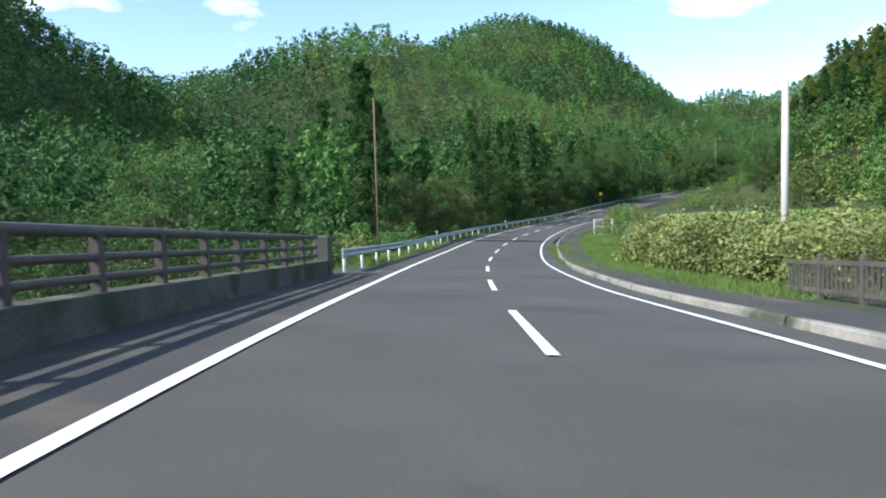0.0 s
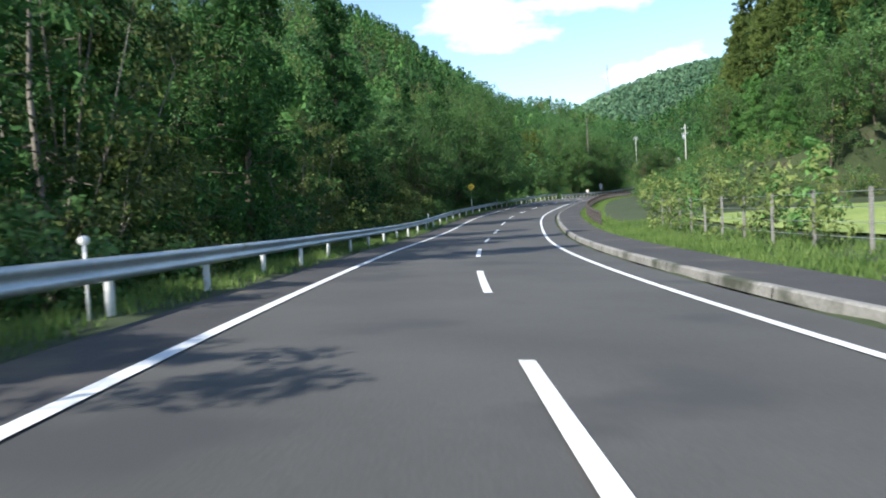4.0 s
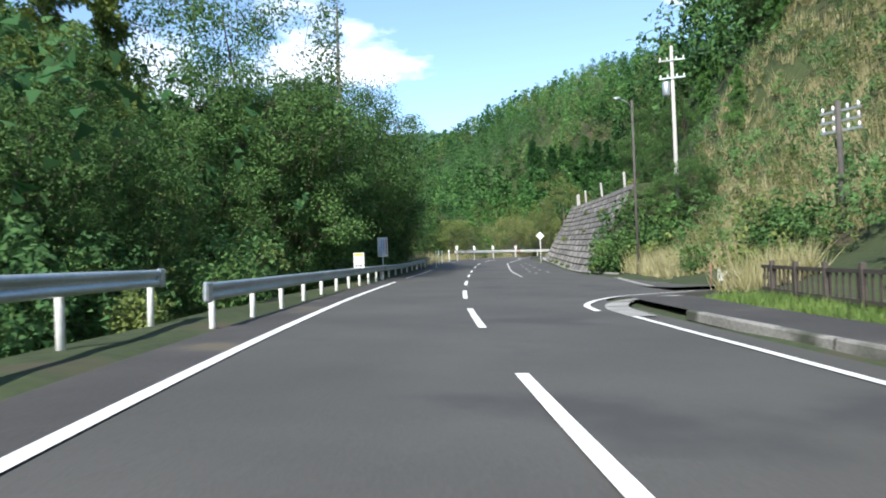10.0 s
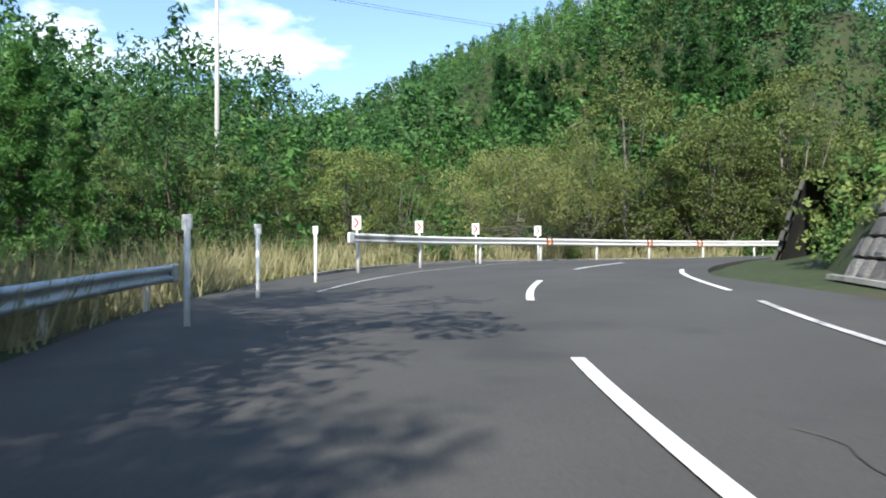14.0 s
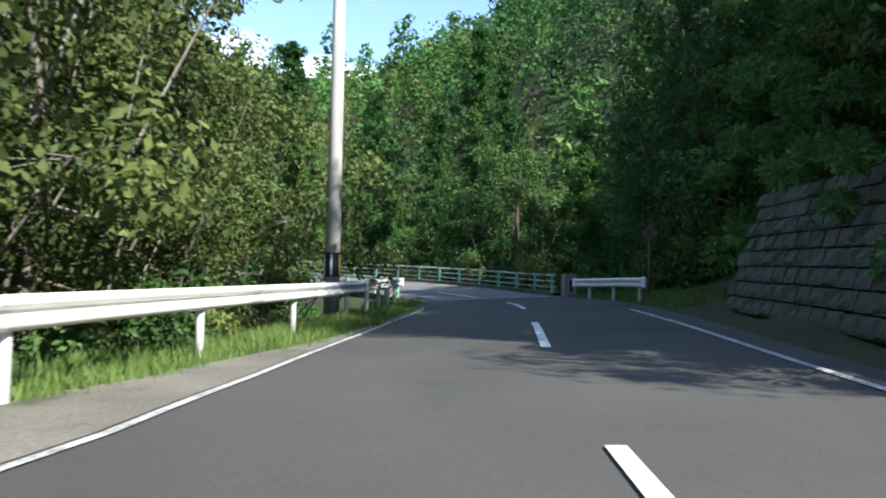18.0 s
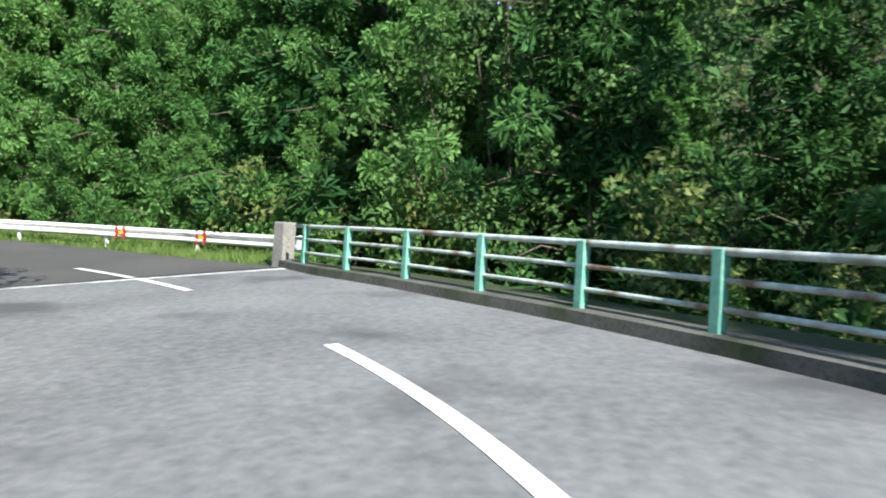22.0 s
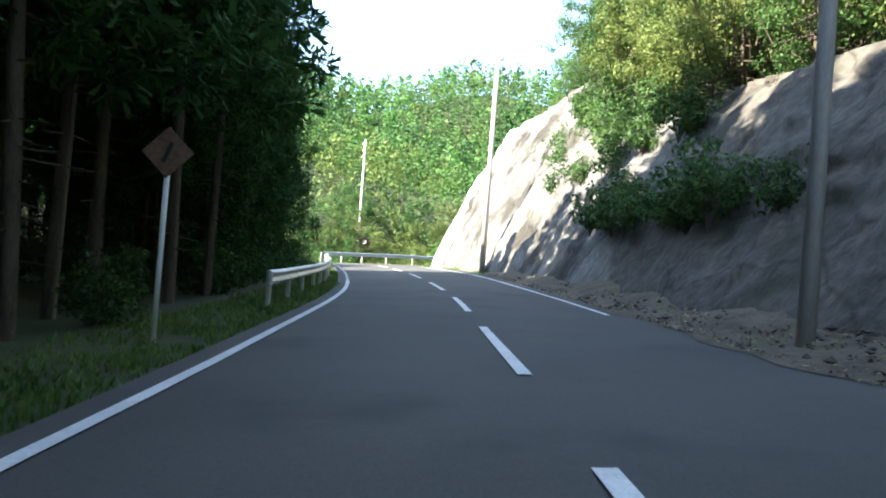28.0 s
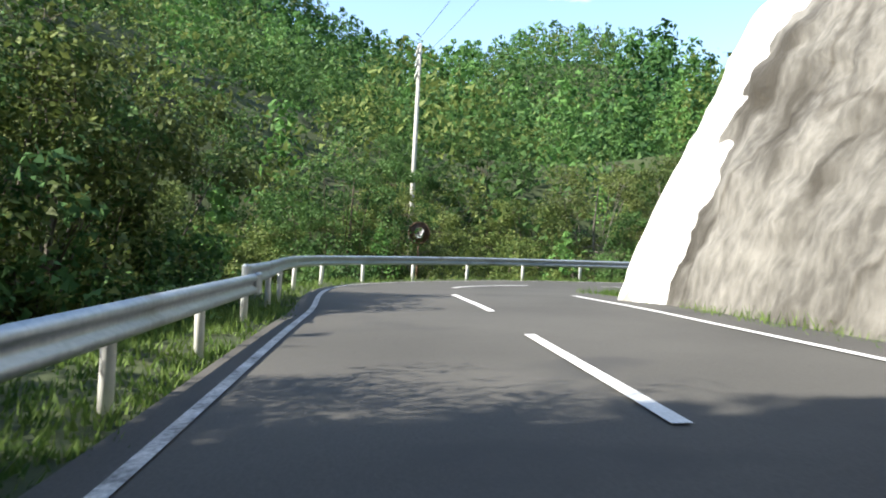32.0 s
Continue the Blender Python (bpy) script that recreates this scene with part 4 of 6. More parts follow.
def far_forest(name, label, box, n, lo, hi, seed, keep, clumps=8, count=8, size=0.1, past=9999, shares=(0.36, 0.24, 0.1, 0.14, 0.06, 0.1, 0), free=()):
    rng = np.random.default_rng(seed)
    u, v = even_spread(n)
    X, Y = box[0] + (box[2] - box[0]) * u + rng.normal(0, 0.8, n), box[1] + (box[3] - box[1]) * v + rng.normal(0, 0.8, n)
    near = near_road(X, Y)
    ok = (near > keep) & (near < past)
    for x, y, r in free:
        ok &= (X - x) ** 2 + (Y - y) ** 2 > r * r
    X, Y = X[ok], Y[ok]
    ok = seen_from_road(X, Y, hi)
    return tagged(new(name, woods_mesh(name, X[ok], Y[ok], lo, hi, rng, clumps, count, size, shares)), label, "forest", kind="stuff")


def road_woods(name, label, strips, lo, hi, seed, clumps=14, count=20, size=0.047, shares=(0.3, 0.2, 0.14, 0.16, 0.06, 0.14, 0), free=()):
    """Woods close behind the first trees, in strips (s0, s1, d0, d1, number)."""
    rng = np.random.default_rng(seed)
    XY = []
    for s0, s1, d0, d1, n in strips:
        for u, v in zip(*even_spread(n, seed)):
            p = at(s0 + (s1 - s0) * u, d0 + (d1 - d0) * v)
            XY.append((p.x + rng.normal(0, 0.3), p.y + rng.normal(0, 0.3), min(abs(d0), abs(d1)) - 1.0))
    XY = np.array(XY)
    ok = near_road(XY[:, 0], XY[:, 1]) > XY[:, 2]
    for x, y, r in free:
        ok &= (XY[:, 0] - x) ** 2 + (XY[:, 1] - y) ** 2 > r * r
    XY = XY[ok]
    return tagged(new(name, woods_mesh(name, XY[:, 0], XY[:, 1], lo, hi, rng, clumps, count, size, shares)), label, "forest", kind="stuff")


# ---- things beside the road ----
def pole(x, y, top, name="utility_pole", label="round concrete utility pole", r0=0.17, r1=0.10, mat=None, arms=(), band=None, lean=(0, 0), base=None, can=False):
    """A tapered pole; arms: heights under the top at which cross arms sit; band: height of the striped warning band."""
    z = land(x, y) if base is None else base
    p = root(name, label, "utility pole", "poles along the road", m=pose(x, y, z, lean[0], lean[1], random.uniform(0, 360)))
    h = top - z
    part("shaft", tube_mesh("shaft", [(0, 0, -0.8), (0, 0, h * 0.5), (0, 0, h)], [r0, (r0 + r1) / 2, r1], mat or M_POLE, 14), p).matrix_parent_inverse = Matrix()
    for under in arms:
        part("cross_arm", box_mesh("cross_arm", (1.7, 0.09, 0.09), M_STEEL, (0, 0.14, h - under)), p).matrix_parent_inverse = Matrix()
        for k in (-0.75, -0.3, 0.3, 0.75):
            part("insulator", tube_mesh("insulator", [(k, 0.14, h - under + 0.04), (k, 0.14, h - under + 0.12), (k, 0.14, h - under + 0.24)], [0.03, 0.06, 0.035], M_WHITE, 8), p).matrix_parent_inverse = Matrix()
    if can:
        part("transformer", tube_mesh("transformer", [(0.42, 0, h - 3.4), (0.42, 0, h - 3.3), (0.42, 0, h - 2.5), (0.42, 0, h - 2.4)], [0.2, 0.26, 0.26, 0.2], M_STEEL, 14), p).matrix_parent_inverse = Matrix()
    if band:
        r = r0 + 0.012
        part("band", tube_mesh("band", [(0, 0, band), (0, 0, band + 0.66)], [r, r], M_BLACK, 16, False), p).matrix_parent_inverse = Matrix()
        for k in range(6):
            a = k * math.pi / 3
            m = M_YELLOW if k % 3 == 0 else M_WHITE
            part("stripe", box_mesh("stripe", (0.055, 0.012, 0.56), m, (0, 0, 0)), p, m=None).matrix_local = Matrix.Translation((math.cos(a) * (r + 0.004), math.sin(a) * (r + 0.004), band + 0.33)) @ Matrix.Rotation(a + math.pi / 2, 4, "Z")
    return p


def wire(a, b, sag=0.8, r=0.012, name="overhead_wire", label="thin black overhead wire between poles"):
    pts = [Vector(a).lerp(Vector(b), u) - Vector((0, 0, sag * 4 * u * (1 - u))) for u in np.linspace(0, 1, 12)]
    return tagged(new(name, tube_mesh(name, pts, r, M_WIRE, 5)), label, "wire", "overhead wires")


pole(105.7, 221.3, 13.3, arms=(0.5, 1.3), label="concrete utility pole with two cross arms on the hillside")
pole(118.5, 230.0, 19.0, "bare_pole", "tall bare pale pole among the cedars", 0.14, 0.07)
pole(111.9, 242.9, 15.6, arms=(1.0, 2.2), can=True, label="concrete utility pole with cross arms and a transformer")
lamp_post = pole(103.6, 240.3, 10.3, "lamp_pole", "thin grey pole with a small street lamp beside the reeds", 0.09, 0.06, M_DARKPOLE)
lamp_h = 10.3 - land(103.6, 240.3)
lamp_post.rotation_euler = (0, 0, 0)
part("lamp_arm", tube_mesh("lamp_arm", [(0, 0, lamp_h - 0.5), (-0.3, 0.1, lamp_h - 0.12), (-0.75, 0.25, lamp_h)], 0.025, M_STEEL, 8), lamp_post).matrix_parent_inverse = Matrix()
part("lamp_head", tube_mesh("lamp_head", [(-0.7, 0.24, lamp_h + 0.02), (-0.85, 0.28, lamp_h + 0.03), (-1.15, 0.38, lamp_h)], [0.05, 0.1, 0.06], M_STEEL, 10), lamp_post, "grey lamp head").matrix_parent_inverse = Matrix()
pole(99.0, 227.3, 7.0, "dark_pole", "dark old pole with a box of fittings", 0.13, 0.10, M_DARKPOLE, arms=(0.4, 0.8, 1.2))
pole(138.5, 309.0, 20.0, arms=(0.5, 1.1), label="concrete utility pole rising over the trees")
pole(179.8, 282.3, 17.2, arms=(0.5, 1.2), band=1.2, label="concrete pole with a striped warning band behind the rail", r0=0.22, r1=0.14)
pole(223.2, 299.3, 17.5, arms=(0.5,), band=1.0, label="pale concrete pole with a striped warning band on a block", r0=0.2)
i_at, j_at = at(501, 4.3), at(533, 4.5)
pole(i_at.x, i_at.y, 17.5, label="slim grey pole at the foot of the rock face", r0=0.13, r1=0.10, base=i_at.z - 0.2)
pole(j_at.x, j_at.y, 18.6, arms=(0.4,), label="concrete pole in front of the sprayed cliff", r0=0.17, r1=0.12, base=j_at.z - 0.2)
pole(205.3, 400.0, 19.0, arms=(0.5, 1.2, 1.9), label="leaning concrete pole with several cross arms behind the far rail", base=4.0, lean=(0, 3))
thin = at(84.5, -5.9)
pole(thin.x, thin.y, thin.z + 8.5, "thin_pole", "thin dark pole behind the guard rail", 0.06, 0.045, M_RUST)
rp = at(78, 12.9)
pole(rp.x, rp.y, 5.8, label="pale concrete pole among the bushes by the field", r0=0.17, r1=0.14)
TOPS = [(111.9, 242.9, 15.0), (138.5, 309.0, 19.5), (179.8, 282.3, 16.7), (223.2, 299.3, 17.0), (i_at.x, i_at.y, 17.2), (j_at.x, j_at.y, 18.2), (205.3, 400.0, 18.5)]
for a, b in zip(TOPS, TOPS[1:]):
    for off in (-0.6, 0.6):
        wire((a[0] + off, a[1], a[2]), (b[0] + off, b[1], b[2]))
wire((105.7, 221.3, 12.8), TOPS[0])
guy_foot = at(463.6, 3.75, -0.1)
wire((223.2, 299.3, 13.0), guy_foot, 0.0, 0.008, "guy_wire", "steel guy wire running down from the pole")
guy_up = guy_foot.lerp(Vector((223.2, 299.3, 13.0)), 0.15)
tagged(new("guy_guard", tube_mesh("guy_guard", [guy_foot, guy_up], 0.03, M_YELLOW, 8)), "yellow plastic guard round the foot of the guy wire", "guy guard")
tagged(new("pole_block", box_mesh("pole_block", (1.7, 0.8, 0.6), M_CONCRETE, bevel=0.05)), "rough concrete block at the foot of the pole", "concrete block").matrix_world = pose(223.1, 299.2, land(223.2, 299.3) - 0.06, 0, 0, math.degrees(heading(470)))


def sign_post(name, label, s, d, height, board, mat, marks=(), turn=0.0, pole_mat=None, diamond=False, xy=None, thick=0.02, category="road sign", base=None):
    """A board on a round post, facing back along the road; marks: (x, z, width, height, tilt, material) on its face."""
    p = at(s, d) if xy is None else Vector((*xy, 0))
    z = land(p.x, p.y)
    z = max(z, p.z - 0.3) if xy is None else z
    z = z if base is None else base
    g = root(name, label, category, m=pose(p.x, p.y, z, 0, 0, math.degrees(heading(s)) + turn))
    part("post", tube_mesh("post", [(0, 0.04, -0.4), (0, 0.04, height + board[1] * 0.35)], 0.038, pole_mat or M_WHITE, 10), g).matrix_parent_inverse = Matrix()
    tilt = Matrix.Rotation(radians(45) if diamond else 0, 4, "Y")
    b = part("board", box_mesh("board", (board[0], thick, board[1]), mat, bevel=0.004), g)
    b.matrix_parent_inverse, b.matrix_basis = Matrix(), Matrix.Translation((0, 0, height)) @ tilt
    for mx, mz, w, h, tl, mm in marks:
        k = part("marking", box_mesh("marking", (w, 0.006, h), mm), g)
        k.matrix_parent_inverse, k.matrix_basis = Matrix(), Matrix.Translation((mx, -thick / 2 - 0.004, height + mz)) @ Matrix.Rotation(radians(tl), 4, "Y")
    return g


sign_post("warning_sign", "yellow diamond warning sign with a black side-road mark", 224.5, -6.1, 3.05, (0.64, 0.64), M_YELLOW, [(-0.07, 0, 0.07, 0.42, 0, M_BLACK), (0.09, 0.0, 0.24, 0.06, 0, M_BLACK)], diamond=True)
sign_post("diamond_sign", "plain white diamond board on a white post", 352.2, 6.6, 3.0, (0.62, 0.62), M_WHITE, diamond=True)
rng_marks = random.Random(3)
bars = []
for col, mm, tall in ((0.40, M_RED, 1.55), (0.13, M_BLUE, 1.3), (-0.10, M_BLUE, 1.45), (-0.33, M_BLUE, 0.5)):
    z0 = 0.82 if col > -0.3 else 0.0
    while z0 > 0.82 - tall if col > -0.3 else z0 > -0.5:
        hgt = rng_marks.uniform(0.07, 0.11)
        bars.append((col, z0 - 0.05, 0.13 if col > 0.3 else 0.10, hgt, 0, mm))
        z0 -= hgt + 0.035
bars += [(0, -0.72, 1.06, 0.012, 0, M_BLACK), (-0.12, -0.88, 0.05, 0.14, 8, M_BLACK), (0.16, -0.92, 0.2, 0.05, 0, M_STEEL)]
sign_post("notice_board", "tall white notice board with columns of red and blue writing", 324, -5.85, 2.0, (0.70, 1.32), M_WHITE, [(a * 0.63, b * 0.63, c * 0.63, d * 0.63, e, f) for a, b, c, d, e, f in bars], category="notice board")
notice = sign_post("small_notice", "small white notice with a yellow heading on a stand", 308.5, -5.0, 1.12, (0.5, 0.72), M_WHITE, [(0, 0.27, 0.42, 0.11, 0, M_YELLOW), (-0.1, 0.06, 0.12, 0.14, 10, M_STEEL), (0.1, 0.06, 0.1, 0.18, -15, M_STEEL), (-0.14, -0.24, 0.07, 0.1, 0, M_BLACK), (-0.02, -0.24, 0.06, 0.1, 0, M_BLACK), (0.1, -0.24, 0.08, 0.1, 0, M_BLACK)], category="notice board", base=at(308.5, -5.0).z, pole_mat=M_RUST)
part("foot_plate", box_mesh("foot_plate", (0.4, 0.34, 0.05), M_RUST, (0, 0.04, 0.03), 0.01), notice).matrix_parent_inverse = Matrix()
sign_post("warning_sign", "brown diamond warning sign under the cedars", 501, -4.7, 2.6, (0.5, 0.5), M_RUST, [(0, 0, 0.06, 0.3, 20, M_BLACK)], diamond=True)

CHEV = [(0.0, 0.08, 0.06, 0.24, -40, M_RED), (0.0, -0.08, 0.06, 0.24, 40, M_RED)]
for x, y in ((134.2, 291.6), (138.6, 292.9), (142.6, 293.3), (147.2, 293.2)):
    sign_post("chevron_board", "white board with a red chevron behind the white rail", 380, -7, 1.42, (0.34, 0.5), M_WHITE, CHEV, xy=(x, y), base=BEND_Z(x) - 0.15, turn=math.degrees(-heading(380)) - 62)
for x, y in ((118.7, 277.1), (122.3, 281.0), (125.6, 284.4), (129.5, 287.7)):
    g = root("delineator", "white delineator post with a reflector", "delineator", "delineators along the rail", m=pose(x, y, land(x, y), 0, 0, -60))
    part("post", tube_mesh("post", [(0, 0, -0.3), (0, 0, 1.75)], 0.045, M_WHITE, 10), g).matrix_parent_inverse = Matrix()
    part("reflector", box_mesh("reflector", (0.16, 0.04, 0.22), M_WHITE, (0, 0, 1.72), 0.01), g).matrix_parent_inverse = Matrix()
for s in (106, 150, 196, 238, 262, 398):
    p = at(s, RAIL_L(s) - 0.12) if s < 390 else at(s, -5.4)
    g = root("delineator", "small round reflector on a stalk over the rail", "delineator", "reflectors on the rail", m=pose(p.x, p.y, p.z, 0, 0, math.degrees(heading(s))))
    part("stalk", tube_mesh("stalk", [(0, 0, -0.3), (0, 0, 0.98)], 0.022, M_WHITE, 8), g).matrix_parent_inverse = Matrix()
    disc = part("reflector", tube_mesh("reflector", [(0, -0.02, 1.02), (0, 0.02, 1.02)], 0.07, M_WHITE, 14), g)
    disc.matrix_parent_inverse = Matrix()


def rail_arrow(p, yaw, big=1.0):
    """Yellow and red arrow sheeting wrapped on the beam."""
    g = root("arrow_marker", "yellow and red arrow sheeting on the guard rail", "arrow marker", "arrow markers on the rails", m=pose(*p, 0, 0, yaw))
    bar = part("sheet", box_mesh("sheet", (0.26, 0.012, 0.07), M_YELLOW), g)
    bar.matrix_parent_inverse, bar.matrix_basis = Matrix(), Matrix.Translation((0, 0.005, 0))
    for k, (mm, off) in enumerate(((M_RED, -0.17), (M_RED, 0.17))):
        for sgn in (1, -1):
            b = part("sheet", box_mesh("sheet", (0.1, 0.01, 0.2), mm), g)
            b.matrix_parent_inverse, b.matrix_basis = Matrix(), Matrix.Translation((off * big, 0, sgn * 0.08)) @ Matrix.Rotation(radians(-sgn * 22), 4, "Y")
    return g


def on_bend(k):
    t = (bq[min(k + 1, len(bq) - 1)] - bq[max(k - 1, 0)])
    t /= np.linalg.norm(t)
    r = np.array([t[1], -t[0]])
    p = bend_pts[k]
    return (p.x + r[0] * 0.165, p.y + r[1] * 0.165, p.z + 0.68), math.degrees(math.atan2(t[1], t[0])) + 0


for k in (14, 22, 26):
    p, yw = on_bend(k)
    rail_arrow(p, yw)
for s in (455.9, 458.6):
    p = at(s, RAIL_R(s) - 0.165, 0.43)
    rail_arrow(p, math.degrees(heading(s)) - 90)


def convex_mirror(x, y, z, height, face, label):
    g = root("convex_mirror", label, "traffic mirror", m=pose(x, y, z, 0, 0, face))
    part("post", tube_mesh("post", [(0, 0.1, -0.5), (0, 0.1, height)], 0.045, M_RUST, 10), g).matrix_parent_inverse = Matrix()
    bm = bmesh.new()
    bmesh.ops.create_uvsphere(bm, u_segments=24, v_segments=12, radius=0.95)
    bmesh.ops.delete(bm, geom=[v for v in bm.verts if v.co.z < 0.84], context="VERTS")
    bmesh.ops.translate(bm, verts=bm.verts, vec=(0, 0, -0.84))
    bmesh.ops.rotate(bm, verts=bm.verts, cent=(0, 0, 0), matrix=Matrix.Rotation(radians(90), 3, "X"))
    part("mirror", bm_mesh("mirror", bm, M_MIRROR, True), g, m=None).matrix_local = Matrix.Translation((0, 0, height - 0.15))
    ring = [(0.5 * math.cos(a), 0.02, height - 0.15 + 0.5 * math.sin(a)) for a in np.linspace(0, 2 * math.pi, 25)]
    part("rim", tube_mesh("rim", ring, 0.04, M_RUST, 6, False), g).matrix_parent_inverse = Matrix()
    part("backing", tube_mesh("backing", [(0, 0.03, height - 0.15), (0, 0.1, height - 0.15)], [0.5, 0.3], M_RUST, 20), g).matrix_parent_inverse = Matrix()
    return g


convex_mirror(206.9, 392.6, 4.9, 2.9, 14, "round convex traffic mirror on a rusty post at the far bend")
sign_post("warning_sign", "rusty diamond warning sign beside the short white rail", 418, 5, 2.3, (0.46, 0.46), M_RUST, [(0, 0, 0.06, 0.26, 0, M_BLACK)], pole_mat=M_RUST, diamond=True, xy=(182.6, 270.6))


# ---- bridges ----
def pipe_fence(pts, heights, spacing, post_size, rail_r, mat, name, label, rail_mat=None):
    """Posts with pipes between them along a foot line."""
    P, t, r = line_frame(pts)
    g = root(name, label, "bridge railing", "railings of the bridges")
    for k, h in enumerate(heights):
        part("rail", tube_mesh("rail", [(p[0], p[1], p[2] + h) for p in P], rail_r * (1.35 if k == 0 else 1.0), rail_mat or mat, 8), g)
    seg = np.r_[0, np.cumsum(np.linalg.norm(np.diff(P[:, :2], axis=0), axis=1))]
    me = box_mesh("post", (*post_size, heights[0] + 0.1), mat, (0, 0, heights[0] / 2 - 0.02), 0.012)
    for a in np.arange(0.3, seg[-1], spacing):
        p = [np.interp(a, seg, P[:, k]) for k in range(3)]
        i = int(np.argmin(abs(seg - a)))
        part("post", me, g, m=pose(*p, 0, 0, math.degrees(math.atan2(-t[i, 0], t[i, 1]))))
    return g


BR_R, BR_L = table(427, 3.38, 434, 3.45, 437, 3.18, 441, 2.92, 446, 2.65, 450, 2.8, 452, 3.4), table(425, -3.7, 452, -3.7)
for side, fun in ((1, BR_R), (-1, BR_L)):
    tagged(new("bridge_kerb", ribbon_mesh("bridge_kerb", 427.0, 451.8, lambda s: [(fun(s) - 0.25, -0.3), (fun(s) - 0.22, 0.16), (fun(s) + 0.22, 0.16), (fun(s) + 0.25, -0.9)], M_MOSS_SHADED)), "weathered concrete kerb under the bridge railing", "bridge kerb", kind="structure")
    pipe_fence(along(427.3, 451.4, fun, 1.0, 0.10), (0.82, 0.55, 0.28), 2.0, (0.11, 0.14), 0.030, M_GREEN, "bridge_railing", "green painted steel railing with worn pale rails along the small bridge", M_RAIL_WORN)
for s, d, w in ((426.7, 3.75, 0.55), (452.2, 3.55, 0.34), (428.6, -3.85, 0.5), (452.4, -3.75, 0.34)):
    g = root("bridge_pillar", "square concrete end pillar of the bridge", "pillar", "end pillars of the bridge", m=pose(*at(s, d), 0, 0, math.degrees(heading(s))))
    part("shaft", box_mesh("shaft", (w, 0.42, 1.5), M_KERB, (0, 0, 0.22), 0.03), g).matrix_parent_inverse = Matrix()
    if w > 0.5:
        part("plaque_frame", box_mesh("plaque_frame", (0.27, 0.02, 0.62), M_CONCRETE, (0.04, -0.218, 0.45), 0.006), g, "pale stone frame").matrix_parent_inverse = Matrix()
        part("plaque", box_mesh("plaque", (0.18, 0.02, 0.52), M_BLACK, (0.04, -0.226, 0.45), 0.004), g, "dark name plaque").matrix_parent_inverse = Matrix()
for s in (427.0, 451.5):
    tagged(new("expansion_joint", ribbon_mesh("expansion_joint", s, s + 0.16, lambda q: [(LEFT_EDGE(q) + 0.1, 0.022), (RIGHT_EDGE(q) - 0.1, 0.022)], M_BLACK, 0.08)), "dark steel joint across the bridge deck", "expansion joint", kind="structure")
    tagged(new("joint_edging", ribbon_mesh("joint_edging", s - 0.25, s, lambda q: [(LEFT_EDGE(q) + 0.1, 0.018), (RIGHT_EDGE(q) - 0.1, 0.018)], M_LINE_WORN, 0.1)), "pale strip beside the bridge joint", "joint edging", kind="structure")
for (s, d), (a, b) in (((428.5, -2.3), (0.62, 0.42)), ((430.9, -2.45), (0.5, 0.3))):
    p = at(s, d, 0.022)
    rim = [(a * math.cos(u) * (1 + 0.18 * math.sin(3 * u + a)), b * math.sin(u) * (1 + 0.15 * math.cos(4 * u)), 0) for u in np.linspace(0, 2 * math.pi, 28, endpoint=False)]
    ob = tagged(new("road_patch", mesh_of("road_patch", rim, [tuple(range(28))], M_BLACK)), "dark asphalt patch on the pale bridge deck", "road patch", kind="structure")
    ob.matrix_world = pose(*p, 0, math.degrees(-math.atan(math.tan(radians(3.0)))), math.degrees(heading(s)) + 90)

# the large bridge at the start, on the left
tagged(new("bridge_parapet", ribbon_mesh("bridge_parapet", 0, 69, lambda s: [(-5.62, -1.2), (-5.6, 0.46), (-5.2, 0.46), (-5.18, -0.1)], M_MOSS_SHADED)), "mossy concrete parapet of the first bridge, darkened for its shade", "parapet", kind="structure")
pipe_fence(along(0, 68, lambda s: -5.4, 2.0, 0.44), (0.78, 0.46, 0.2), 2.0, (0.13, 0.16), 0.055, M_BROWN, "bridge_railing", "dark brown steel railing of the first bridge")
pp = at(69, -5.4)
tagged(new("bridge_pillar", box_mesh("bridge_pillar", (0.5, 0.7, 1.6), M_MOSS_SHADED, (0, 0, 0.45), 0.04)), "square stone end pillar of the first bridge", "pillar", "end pillars of the bridge").matrix_world = pose(*pp, 0, 0, 0)


# ---- fences on the right ----
def picket_fence(s0, s1, d, gap, label, height=1.0, mat=None):
    mat = mat or M_BROWN
    f = root("picket_fence", label, "fence", "brown fences by the footway")
    pk = box_mesh("picket", (0.07, 0.03, height * 0.72), mat, (0, 0, height * 0.5))
    po = box_mesh("post", (0.12, 0.12, height + 0.35), mat, (0, 0, height / 2 - 0.12), 0.01)
    for h in (0.18, 0.82):
        part("rail", ribbon_mesh("rail", s0, s1, lambda s: [(d(s) - 0.03, height * h), (d(s) - 0.03, height * h + 0.1), (d(s) + 0.03, height * h + 0.1), (d(s) + 0.03, height * h)], mat, 2.0), f)
    for s in np.arange(s0, s1, gap):
        p = at(s, d(s))
        part("picket", pk, f, m=pose(*p, 0, 0, math.degrees(heading(s)) + 90))
    for s in np.arange(s0, s1, 2.0):
        p = at(s, d(s))
        part("post", po, f, m=pose(*p, 0, 0, math.degrees(heading(s))))
    return f


